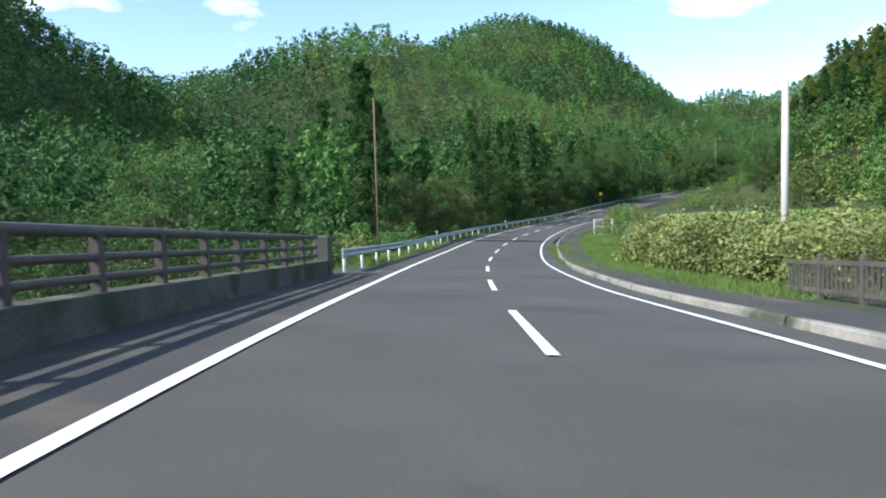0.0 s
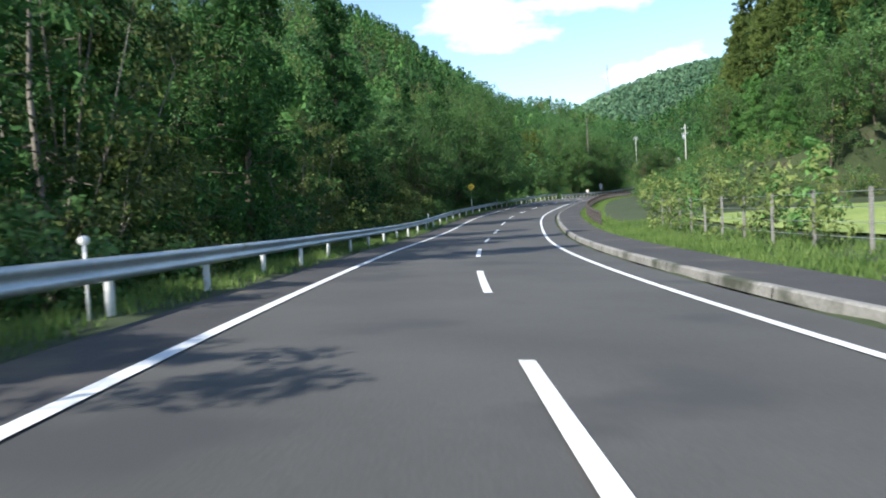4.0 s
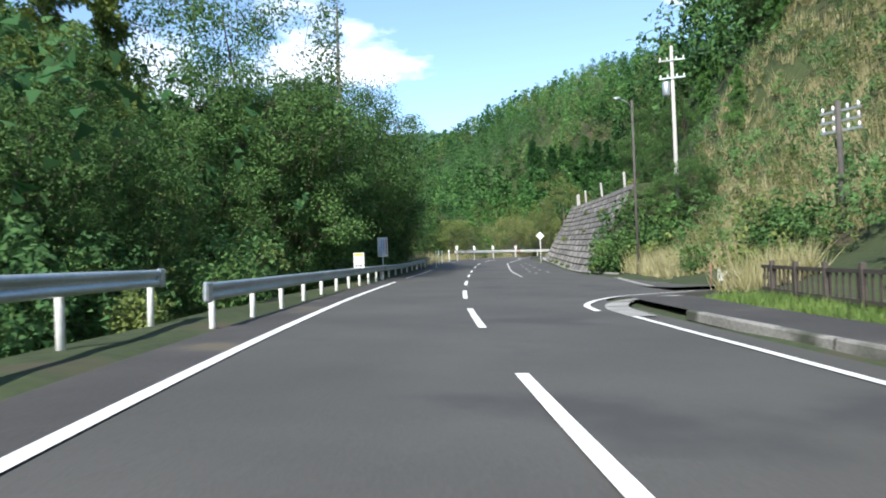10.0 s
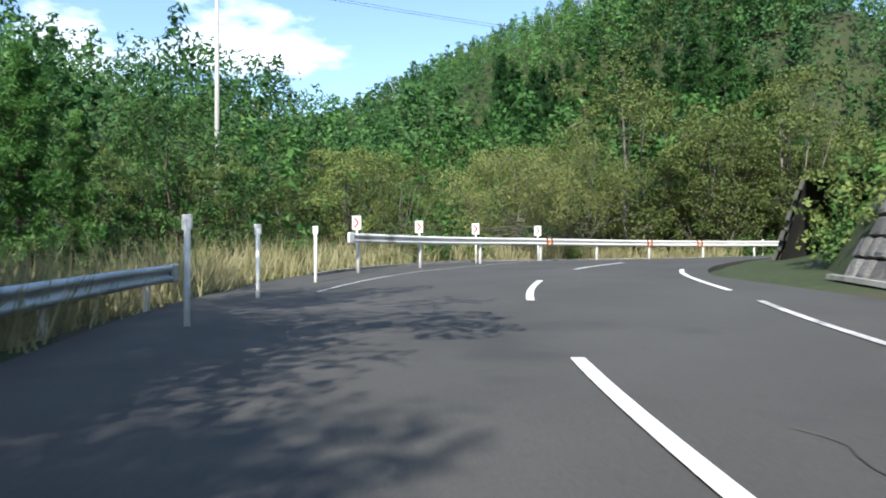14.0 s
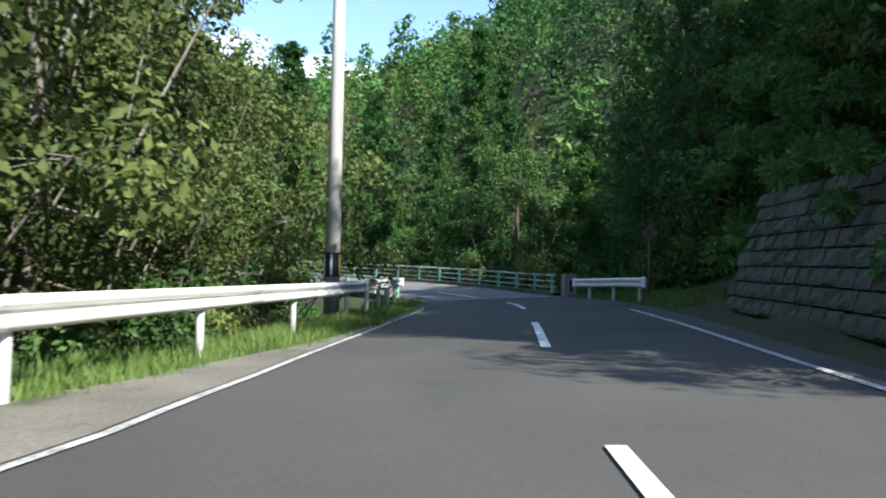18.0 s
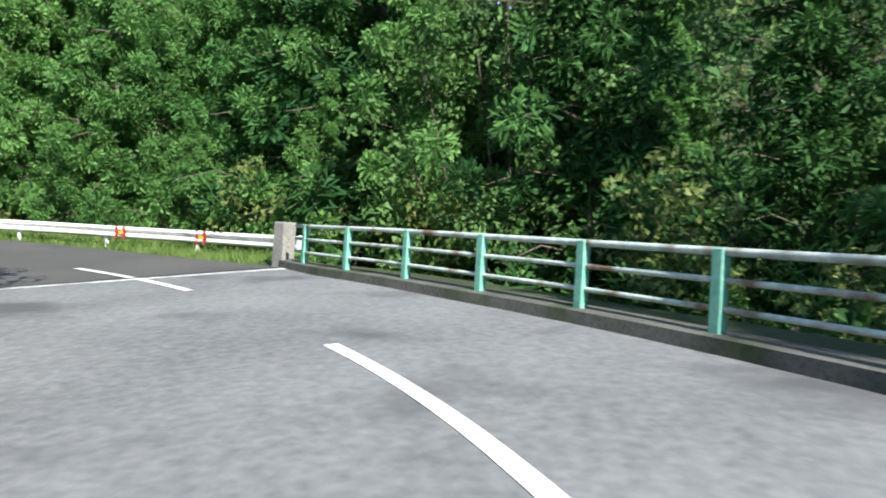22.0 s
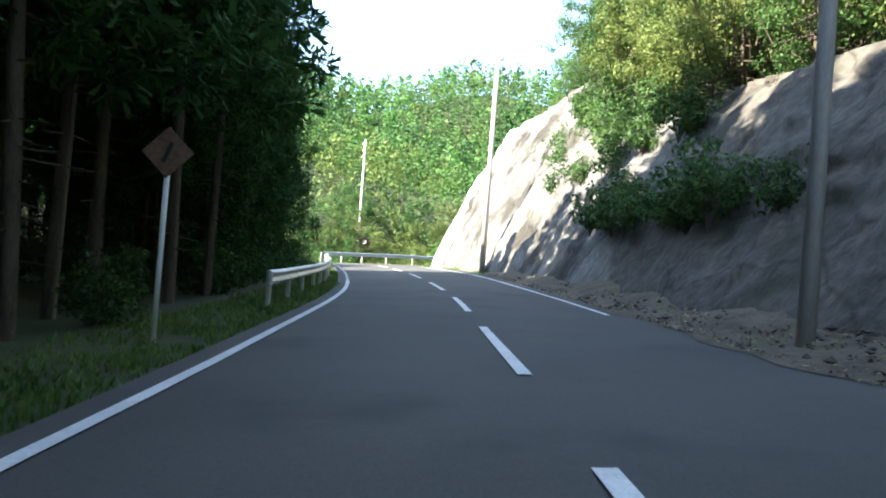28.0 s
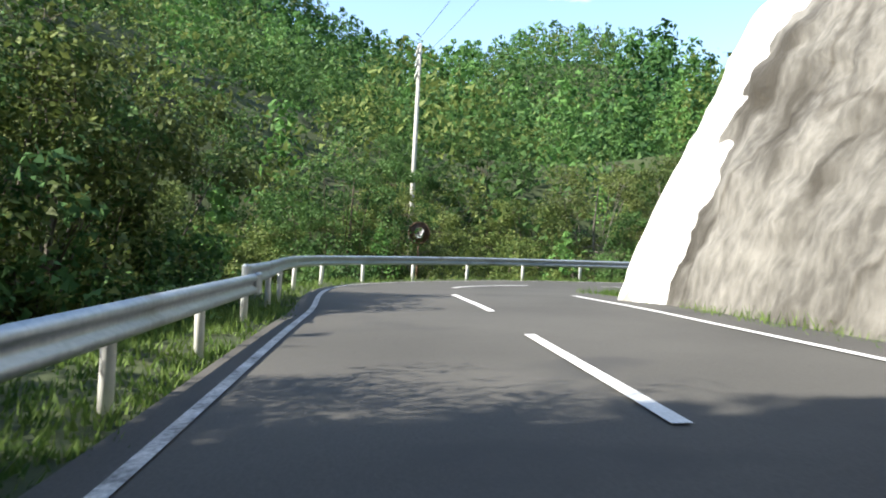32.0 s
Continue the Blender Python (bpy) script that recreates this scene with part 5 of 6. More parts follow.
picket_fence(46, 64, table(46, 6.6, 64, 7.4), 0.22, "weathered grey-brown wooden picket fence by the footway", mat=M_DARKPOLE)
picket_fence(192, 297, table(192, 7.0, 260, 7.2, 285, 8.0, 297, 9.2), 0.36, "long dark brown picket fence behind the grass", 1.05)
wf = root("wire_fence", "wire fence on concrete posts round the green field", "fence")
wp = box_mesh("post", (0.09, 0.09, 1.9), M_KERB, (0, 0, 0.75), 0.01)
FENCE_D = table(108, 11.6, 122, 12.2, 130, 11.6, 140, 10.0, 165, 9.8, 190, 10.5)
for s in np.arange(108, 190, 3.2):
    p = at(s, FENCE_D(s))
    part("post", wp, wf, m=pose(p.x, p.y, land(p.x, p.y), 0, 0, math.degrees(heading(s))))
for h in (0.4, 0.8, 1.2, 1.6):
    pts = [at(s, FENCE_D(s)) for s in np.arange(108, 190, 3.2)]
    part("wire", tube_mesh("wire", [(p.x, p.y, land(p.x, p.y) + h) for p in pts], 0.008, M_STEEL, 4), wf)


# ---- walls and cliffs ----
def face_grid(name, s0, s1, foot, height, batter, mat, rough, seed, step=0.3, bulge=1.0, back=3.0, curve=lambda s: 0.0):
    """A rough rock face: foot, height and batter along the road, broken by layered noise, turned back at its top."""
    ns, nh = int((s1 - s0) / step) + 1, 44
    verts, faces = [], []
    for i, s in enumerate(np.linspace(s0, s1, ns)):
        H = height(s)
        for k in range(nh + 3):
            u = min(k / nh, 1.0)
            h = -0.6 + (H + 0.6) * u
            d = foot(s) + batter(s) * max(h, 0) + curve(s) * max(h, 0) ** 2 + (0.0 if k <= nh else (k - nh) * back / 2)
            h += 0.35 * (k - nh) if k > nh else 0.0
            q = Vector((s * 0.22, h * 0.3, seed))
            n1 = noise.fractal(q, 1.0, 2.0, 4) * rough * bulge
            n2 = abs(noise.noise(Vector((s * 0.8 + h * 0.5, h * 0.9, seed + 5)))) * rough * 0.6
            n2 += (noise.noise(Vector((s * 1.7 - h * 0.6, h * 2.1, seed + 8))) + 0.5 * noise.noise(Vector((s * 3.9, h * 4.2, seed + 2)))) * rough * 0.34
            verts.append(at(s, d - (n1 + n2) * min(1.0, 0.25 + u * 1.5), h))
    m = nh + 3
    for i in range(ns - 1):
        for k in range(m - 1):
            a = i * m + k
            faces.append((a, a + 1, a + m + 1, a + m))
    return mesh_of(name, verts, faces, mat, True)


rock_h = table(468, 0.3, 471, 1.2, 474, 4.0, 479, 7.6, 490, 7.5, 498, 6.5, 508, 6.5, 518, 8.0)
tagged(new("rock_face", face_grid("rock_face", 468, 518, table(468, 6.2, 474, 5.4, 484, 4.9, 500, 4.95, 508, 4.9, 518, 5.2), rock_h, table(468, 0.62, 508, 0.6), M_ROCK, 0.55, 3)), "bare brown-grey rock cutting beside the road", "rock face", kind="structure")
shot_h = table(513, 6.0, 518, 7.0, 526, 8.2, 531, 10.5, 536, 12.5, 541, 12.0, 549, 11.0)
cliff = tagged(new("cliff_face", face_grid("cliff_face", 513, 545.2, table(513, 5.6, 518, 5.0, 530, 4.7, 540, 4.4, 545, 4.1), shot_h, table(513, 0.58, 530, 0.45, 545, 0.36), M_SHOT, 0.6, 9, bulge=0.8, curve=table(513, 0.0, 530, 0.005, 545, 0.013))), "pale cliff sprayed with rough concrete", "cliff", kind="structure")
tagged(new("cliff_edge", face_grid("cliff_edge", 543.6, 547.2, table(543.6, 4.7, 544.8, 4.05, 546.4, 3.65, 547.2, 4.6), lambda s: 11.0, table(543.6, 0.36, 547.2, 0.37), M_WHITE_EDGE, 0.3, 12, step=0.15, curve=lambda s: 0.0135)), "bright white concrete edge of the cliff", "cliff", kind="structure")
litter_in = table(468, 3.0, 480, 3.0, 500, 3.3, 520, 3.7, 531, 3.9)
tagged(new("leaf_litter", ribbon_mesh("leaf_litter", 468, 531, lambda s: [(litter_in(s) + 0.12 * math.sin(s * 0.9) + 0.12 * math.sin(s * 2.3), 0.012), (4.2, 0.08 + 0.05 * math.sin(s * 1.7)), (4.9, 0.25 + 0.08 * math.sin(s * 1.1)), (6.2, 0.7)], M_LITTER, 0.5)), "brown leaf litter heaped at the foot of the rock", "leaf litter", kind="stuff")


def block_wall(name, label, s0, s1, foot, rows, course, length, batter, seed, mat, limit=300, lower=None):
    """A battered wall of chisel-faced blocks in level courses with dark recessed joints."""
    rnd = random.Random(seed)
    w = root(name, label, "retaining wall", kind="structure")
    top = rows * course
    part("core", ribbon_mesh("core", s0, s1, lambda s: [(foot(s) + 0.10, -0.4), (foot(s) + 0.10 + batter * top, top - 0.02), (foot(s) + 3.6 + batter * top, top + 0.3)], M_ASPHALT_DARK, 1.0), w, "dark joints behind the blocks")
    shapes = []
    for k in range(6):
        bm = bmesh.new()
        W, T = length * 0.95, course * 0.96
        rim, keel = rnd.uniform(0.03, 0.05), rnd.uniform(0.05, 0.075)
        grid = []
        for a in range(4):
            for b in range(4):
                edge = a in (0, 3) or b in (0, 3)
                depth = -rim + rnd.uniform(-0.015, 0.015) if edge else -keel + rnd.uniform(-0.035, 0.045)
                x = W * ((0, 0.14, 0.84, 1)[a] - 0.5) + (0 if edge else rnd.uniform(-0.04, 0.04))
                z = T * ((0, 0.16, 0.86, 1)[b] - 0.5) + (0 if edge else rnd.uniform(-0.03, 0.03))
                grid.append(bm.verts.new((x, depth, z)))
        for a in range(3):
            for b in range(3):
                bm.faces.new((grid[a * 4 + b], grid[a * 4 + 4 + b], grid[a * 4 + 5 + b], grid[a * 4 + 1 + b]))
        ring = [grid[k] for k in (0, 4, 8, 12, 13, 14, 15, 11, 7, 3, 2, 1)]
        back = [bm.verts.new((v.co.x, 0.1, v.co.z)) for v in ring]
        for k in range(12):
            bm.faces.new((ring[k], back[k], back[(k + 1) % 12], ring[(k + 1) % 12]))
        shapes.append(bm_mesh("block", bm, mat))
    spots = []
    for r in range(rows):
        s = s0 + (0.5 if r % 2 else 0.0) * length
        while s < s1 - 0.2:
            h = (r + 0.5) * course
            if lower is None or h < lower(s):
                spots.append((s, h))
            s += length
    spots.sort(key=lambda q: q[1] + abs(q[0] - 345) * 0.01)
    lean = math.degrees(math.atan(batter))
    verts, faces = [], []
    for n, (s, h) in enumerate(spots):
        p = at(s, foot(s) + batter * h, h)
        m = pose(p.x, p.y, p.z, 0, 0, math.degrees(heading(s)) - 90) @ pose(0, 0, 0, -lean, 0, 0)
        m = m @ pose(0, 0, 0, rnd.uniform(-1.5, 1.5), 0, rnd.uniform(-2, 2))
        me = shapes[rnd.randrange(6)]
        if n < limit:
            part("block", me, w, m=m)
        else:
            b = len(verts)
            verts += [m @ v.co for v in me.vertices]
            faces += [tuple(b + i for i in f.vertices) for f in me.polygons]
    if verts:
        tagged(part("upper_blocks", mesh_of("upper_blocks", verts, faces, mat), w), kind="stuff")
    return w


block_wall("wall_retaining", "tall battered retaining wall of grey chiselled blocks", 325, 366.5, table(325, 7.9, 352, 7.7, 360, 7.2, 366.5, 6.7), 13, 0.46, 0.62, 0.58, 4, M_STONE)
bank = [at(325, 8.0, -0.1), at(325, 11.4, 5.95), at(325, 15.2, 6.25), at(325, 15.2, -0.4), at(320.5, 8.9, -0.2), at(320.5, 15.2, -0.2)]
tagged(new("earth_bank", mesh_of("earth_bank", bank, [(0, 1, 4), (1, 2, 5, 4), (2, 3, 5)], M_SOIL)), "grassy earth bank at the start of the retaining wall", "bank", kind="structure")
bank = [at(367.0, 6.9, -0.1), at(367.0, 10.35, 5.95), at(367.0, 14.0, 6.2), at(367.0, 14.0, -0.4), at(371.5, 7.0, -0.2), at(371.5, 13.0, -0.2)]
tagged(new("earth_bank", mesh_of("earth_bank", bank, [(0, 1, 4), (1, 2, 5, 4), (2, 3, 5)], M_SOIL)), "grassy earth bank at the end of the retaining wall", "bank", kind="structure")
end_p = table(366.4, 6.8, 367.2, 7.0)
tagged(new("wall_end", ribbon_mesh("wall_end", 366.4, 367.1, lambda s: [(end_p(s) - 0.05, -0.4), (end_p(s) - 0.05 + 0.58 * 6.05, 6.05), (end_p(s) + 4.6, 6.1)], M_CONCRETE, 0.35)), "smooth concrete edge at the end of the wall", "retaining wall", kind="structure")
for s in (330, 340, 350, 357, 363):
    p = at(s, np.interp(s, [316, 366], [11.8, 10.6]) + 0.3, 5.95)
    tagged(new("wall_post", box_mesh("wall_post", (0.14, 0.14, 1.5), M_POLE, (0, 0, 0.6), 0.01)), "short concrete fence post on top of the wall", "fence post", "posts on the wall").matrix_world = pose(*p, random.uniform(-4, 4), random.uniform(-4, 4), 0)
tagged(new("wall_gutter", ribbon_mesh("wall_gutter", 318, 366, lambda s: [(np.interp(s, [316, 326, 352, 366], [9.2, 7.6, 7.5, 6.3]), 0.02), (np.interp(s, [316, 326, 352, 366], [9.2, 7.6, 7.5, 6.3]) + 0.02, 0.12), (np.interp(s, [316, 326, 352, 366], [9.2, 7.6, 7.5, 6.3]) + 0.16, 0.12), (np.interp(s, [316, 326, 352, 366], [9.2, 7.6, 7.5, 6.3]) + 0.5, 0.02)], M_CONCRETE, 1.0)), "narrow concrete gutter edge at the foot of the wall", "gutter", kind="structure")
block_wall("wall_stone", "old stone wall below the slope with its shade put into the dark blocks", 380, 414, lambda s: 4.9, 8, 0.36, 0.62, 0.35, 8, M_MOSS_SHADED, 200)
for k, (s, d, w) in enumerate([(325.5, 4.6, 1.0), (327.6, 5.6, 0.9), (330, 4.4, 1.0), (333, 5.4, 0.8), (336, 4.5, 0.9), (339, 5.3, 0.8), (342, 4.4, 0.8), (345, 5.2, 0.8), (348, 4.4, 0.7), (351, 5.0, 0.7)]):
    tagged(new("lay_by_mark", ribbon_mesh("lay_by_mark", s, s + w, lambda q: [(d - 0.09, 0.018), (d + 0.09, 0.018)], M_LINE_WORN, 0.4)), "short worn white mark in the lay-by", "road marking", "marks in the lay-by", "structure")

mark_at, box_at = at(302.5, 9.4), at(304.3, 10.9)
tagged(new("marker_post", tube_mesh("marker_post", [(mark_at.x, mark_at.y, mark_at.z - 0.3), (mark_at.x, mark_at.y, mark_at.z + 0.9)], 0.05, M_RUST, 10)), "faded orange marker post at the corner of the side road", "marker post")
tagged(new("concrete_block", box_mesh("concrete_block", (1.3, 0.5, 0.7), M_WHITE, bevel=0.04)), "white painted concrete block beside the side road", "concrete block").matrix_world = pose(box_at.x, box_at.y, box_at.z + 0.25, 0, 0, math.degrees(heading(304)) + 20)


# ---- field and grass ----
def field(name, label, s0, s1, d0, d1, mat, h=0.1):
    """A level sheet over the land beside the road."""
    S, D = np.linspace(s0, s1, 24), np.linspace(0, 1, 10)
    pts = [at(a, d0(a) + (d1(a) - d0(a)) * b) for a in S for b in D]
    verts = [(p.x, p.y, land(p.x, p.y) + h) for p in pts]
    faces = [(i * 10 + k, i * 10 + k + 1, i * 10 + k + 11, i * 10 + k + 10) for i in range(23) for k in range(9)]
    return tagged(new(name, mesh_of(name, verts, faces, mat)), label, "field", kind="structure")


field("rice_field", "ripe yellow-green rice field behind the fence", 80, 196, table(80, 17, 110, 13, 124, 13.2, 196, 13), table(80, 46, 196, 44), M_FIELD)

gate = root("wire_gate", "tall pipe-framed wire gate into the field", "gate")
ga, gb = at(134.5, 7.9), at(134.3, 10.0)
for p in (ga, gb):
    part("post", tube_mesh("post", [(p.x, p.y, land(p.x, p.y) - 0.4), (p.x, p.y, land(p.x, p.y) + 2.0)], 0.06, M_POLE, 10), gate)
gz = land(ga.x, ga.y)
for h in (0.15, 1.05, 1.9):
    part("bar", tube_mesh("bar", [(ga.x, ga.y, gz + h), (gb.x, gb.y, gz + h)], 0.025, M_STEEL, 8), gate)
for u in (0.05, 0.5, 0.95):
    p = ga.lerp(gb, u)
    part("upright", tube_mesh("upright", [(p.x, p.y, gz + 0.15), (p.x, p.y, gz + 1.9)], 0.025, M_STEEL, 8), gate)
for k in range(1, 16):
    p = ga.lerp(gb, k / 16)
    part("wire", tube_mesh("wire", [(p.x, p.y, gz + 0.15), (p.x, p.y, gz + 1.9)], 0.005, M_STEEL, 4), gate)

# a mast on the far mountain
mast_x, mast_y = 590.0, 1144.0
mast = root("lattice_mast", "tall red and white lattice mast on the far mountain", "mast", m=pose(mast_x, mast_y, land(mast_x, mast_y)))
for a in range(4):
    c, q = math.cos(a * math.pi / 2 + 0.6), math.sin(a * math.pi / 2 + 0.6)
    part("leg", tube_mesh("leg", [(c * 4.5, q * 4.5, -2), (c * 2.6, q * 2.6, 32), (c * 1.2, q * 1.2, 64)], 0.3, M_STEEL, 5), mast).matrix_parent_inverse = Matrix()
for k in range(9):
    w, h = 4.3 - 0.34 * k, 6 + 7 * k
    ring = [(w * math.cos(a * math.pi / 2 + 0.6), w * math.sin(a * math.pi / 2 + 0.6), h + (3.5 if a % 2 else 0)) for a in range(5)]
    part("brace", tube_mesh("brace", ring, 0.3, M_RED if k % 2 else M_WHITE, 5), mast).matrix_parent_inverse = Matrix()

rnd_snag = np.random.default_rng(12)
sz = land(94.7, 257.5)
snag_lines = [([(94.7, 257.5, sz - 0.5), (94.8, 257.6, sz + (19 - sz) * 0.6), (94.7, 257.4, 19.2)], 0.28, 0.06)]
for k in range(26):
    h = 19.0 - (19 - sz) * 0.42 * k / 26
    a, ln = k * 2.4, rnd_snag.uniform(0.4, 1.3)
    snag_lines.append(([(94.7, 257.5, h), (94.7 + math.cos(a) * ln * 0.6, 257.5 + math.sin(a) * ln * 0.6, h + 0.1), (94.7 + math.cos(a) * ln, 257.5 + math.sin(a) * ln, h + rnd_snag.uniform(-0.1, 0.5))], 0.035, 0.01))
SNAG = snag_lines


def grass(name, label, strips, mat, seed, lo, hi, width=0.03):
    """Blades in strips (s0, s1, d0, d1, count) beside the road."""
    rng = np.random.default_rng(seed)
    V = []
    for s0, s1, d0, d1, n in strips:
        n_t = max(1, n // 12)
        for _ in range(n_t):
            s = rng.uniform(s0, s1)
            p = at(s, (d0(s) if callable(d0) else d0) + rng.uniform(0, 1) * ((d1(s) if callable(d1) else d1) - (d0(s) if callable(d0) else d0)))
            z = land(p.x, p.y)
            base = np.array([p.x, p.y, z])[None] + np.c_[rng.normal(0, 0.13, (12, 2)), np.zeros(12)]
            hh = rng.uniform(lo, hi, 12) * rng.uniform(0.6, 1.2)
            ln = rng.normal(0, 0.32, (12, 2)) * hh[:, None]
            a = rng.uniform(0, 6.28, 12)
            wv = np.c_[np.cos(a), np.sin(a), np.zeros(12)] * width
            V.append(np.stack([base - wv, base + wv, base + np.c_[ln, hh]], 1))
    V = np.concatenate(V).reshape(-1, 3)
    F = np.arange(len(V)).reshape(-1, 3)
    me = bpy.data.meshes.new(name)
    me.vertices.add(len(V))
    me.vertices.foreach_set("co", V.ravel())
    me.loops.add(len(V))
    me.loops.foreach_set("vertex_index", F.ravel().astype(np.int32))
    me.polygons.add(len(F))
    me.polygons.foreach_set("loop_start", np.arange(0, len(V), 3, dtype=np.int32))
    me.materials.append(mat)
    me.update(calc_edges=True)
    return tagged(new(name, me), label, "grass", kind="stuff")


grass("verge_grass", "fresh green grass on the verges", [
    (64, 296, lambda s: KERB(s) + 2.2, lambda s: KERB(s) + 4.2, 70000), (62, 130, 5.0, 9.5, 16000), (98, 114, 3.6, 5.6, 7000), (58, 100, 4.2, 5.2, 4000), (96, 196, 8.0, 12.0, 26000), 
    (396, 426, lambda s: LEFT_EDGE(s) + 0.3, lambda s: LEFT_EDGE(s) - 1.8, 24000), (453, 474, 3.3, 5.4, 24000), (76, 236, -5.0, -6.6, 34000), (415, 426, 3.8, 6.0, 6000), (540, 590, -3.9, -6.0, 10000), (530, 552, 3.9, 4.9, 4000)], M_GRASS, 5, 0.10, 0.32, 0.015)
grass("tall_reeds", "tall dry grass and reeds behind the rails", [(352, 398, lambda s: LEFT_EDGE(s) - 0.2, lambda s: LEFT_EDGE(s) - 2.6, 11000), (309, 330, 9.5, 15.0, 13000), (298, 301, 9.0, 12.0, 1500), (302, 330, 15.0, 32.0, 24000), (330, 366, 11.6, 15, 5000)], M_REED, 6, 0.5, 1.5, 0.02)
grass("short_grass", "short mossy grass under the cedars", [(456, 545, lambda s: LEFT_EDGE(s) + 0.05, lambda s: LEFT_EDGE(s) - 1.9, 30000)], M_GRASS, 9, 0.05, 0.16, 0.02)


# cracks in the asphalt
for s0, s1, d0, sway, seed in ((66, 72, -1.6, 0.3, 1), (203, 214, 0.45, 0.25, 2), (252, 270, 0.35, 0.3, 3), (347, 353, 0.8, 0.3, 5)):
    def crack_line(s, d0=d0, sway=sway, seed=seed):
        return d0 + sway * noise.noise(Vector((s * 0.35, seed, 0))) + 0.12 * noise.noise(Vector((s * 2.1, seed, 4)))
    def crack_profile(s, line=crack_line, seed=seed):
        w = 0.006 + 0.009 * abs(noise.noise(Vector((s * 1.3, seed, 9))))
        return [(line(s) - w, 0.012), (line(s) + w, 0.012)]
    tagged(new("road_crack", ribbon_mesh("road_crack", s0, s1, crack_profile, M_ASPHALT_DARK, 0.2)), "thin dark crack sealed in the asphalt", "crack", "cracks in the road", "structure")
random.seed(5)
OPEN = [(107, 232, 13), (103, 240, 8)]
far_forest("hill_forest", "mixed green forest covering the surrounding hills", (-330, 20, 520, 700), 29000, 7, 11.5, 3, 95, 9, 10, 0.078)
far_forest("near_hill_forest", "mixed green forest on the nearer hillsides", (-140, -40, 330, 520), 17000, 5.5, 9.5, 13, 46, 11, 16, 0.052, 97, free=OPEN)
far_forest("end_hill_forest", "mixed green forest on the hillside beyond the far bend", (240, 335, 335, 445), 1300, 6, 9.5, 23, 16, 11, 18, 0.052, 48)
far_forest("distant_forest", "forest on the far mountain with haze tinted into its green", (300, 800, 1500, 1750), 15000, 14, 21, 4, 46, 4, 7, 0.22, shares=(0, 0, 0, 0, 0, 0, 1))
road_woods("roadside_woods", "dense mixed trees on the slopes beside the road", [
    (112, 290, -50, -14, 290), (290, 356, -46, -13, 120), (425, 456, -46, -12, 70), (524, 592, -60, -18, 190),
    (150, 200, 48, 62, 60), (200, 292, 34, 60, 130), (292, 330, 26, 60, 110), (326, 350, 20, 60, 110), (392, 425, 14, 60, 110), (368, 392, 40, 60, 30), (424, 456, 20, 60, 110), (452, 480, 18, 50, 60), (478, 550, 20, 60, 210), (548, 592, 18, 60, 60)], 8, 13, 7, free=OPEN)
road_woods("bend_woods", "low mixed trees behind the outside of the bend", [(350, 428, -48, -17, 330), (366, 394, 30, 44, 30)], 4.5, 7.2, 27, shares=(0.3, 0.06, 0.22, 0.12, 0.16, 0.14, 0), free=[(179.8, 282.3, 3)])
road_woods("thicket", "low bushes and young trees on the banks", [(205, 300, 12, 36, 330), (300, 332, 11.5, 40, 260), (64, 98, 12, 18, 54), (75, 300, -14, -7.6, 200), (284, 352, -14, -8, 110), (366, 420, 7.5, 14, 120), (420, 458, 5.5, 14, 90), (540, 592, -14, -6.5, 70), (128, 190, 9.3, 10.8, 34)], 1.6, 3.4, 28, 9, 34, 0.055, (0.2, 0.0, 0.2, 0.1, 0.25, 0.25, 0), free=[(p.x, p.y, 2.0) for p in (rp,)])
road_woods("cedar_woods", "dark cedars deep in the roadside forest", [(468, 522, -36, -22, 80)], 9, 13, 8, 12, 12, 0.05, (0.1, 0.8, 0.0, 0.1, 0, 0, 0))
POLES_OPEN = [(138.5, 309.0, 1.5), (179.8, 282.3, 2.2)]

# the first bridge and the long right-hand curve
# mostly dark cedar green, chosen to imitate the valley's shade
road_woods("valley_woods", "low trees in the valley under the first bridge, cedar green standing in for shade", [(0, 84, -60, -22, 200), (80, 114, -50, -12, 90)], 4.5, 7, 17, shares=(0.2, 0.6, 0.14, 0, 0, 0.06, 0))
belt(["broad", "olive"], 30, 78, -20, -10, 16, 0.55, 0.85)
for x, y, k in ((-10.0, 93.0, 1.2), (-13.5, 90.0, 1.1), (-8.0, 97.0, 0.95), (-12.0, 61.0, 0.62), (-15.0, 66.0, 0.6)):
    plant("cedar", x, y, k)
belt(["olive", "olive", "broad", "cedar"], 108, 246, -16, -9.2, 44, 0.8, 1.15)
belt(["great", "great", "olive"], 203, 246, -14, -10.5, 9, 0.85, 1.05)
belt(["young", "young", "cedar", "broad"], 246, 284, -26, -12, 22, 0.8, 1.15)
belt(["great"], 232, 245, -9.6, -8.6, 4, 0.85, 1.0)
plant("great", *at(244.2, -9.8).xy, 1.2)
belt(["shrub", "weeds", "shrub"], 74, 300, -8.2, -6.6, 56, 0.6, 1.1)
belt(["bright", "weeds", "bright"], 64, 99, 8.2, 13, 34, 0.8, 1.5)
belt(["broad", "young"], 215, 262, 24, 34, 26, 0.6, 1.0, free=OPEN)
for x, y, k in ((78.0, 250.0, 1.02), (74.5, 248.5, 0.82), (71.5, 252.0, 0.7)):
    plant("golden", x, y, k)
belt(["broad", "olive", "broad"], 268, 290, 11.5, 16, 15, 0.5, 0.72, free=OPEN)
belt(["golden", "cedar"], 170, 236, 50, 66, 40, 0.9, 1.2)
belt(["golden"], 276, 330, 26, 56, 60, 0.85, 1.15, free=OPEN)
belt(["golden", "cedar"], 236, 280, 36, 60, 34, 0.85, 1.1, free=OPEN)
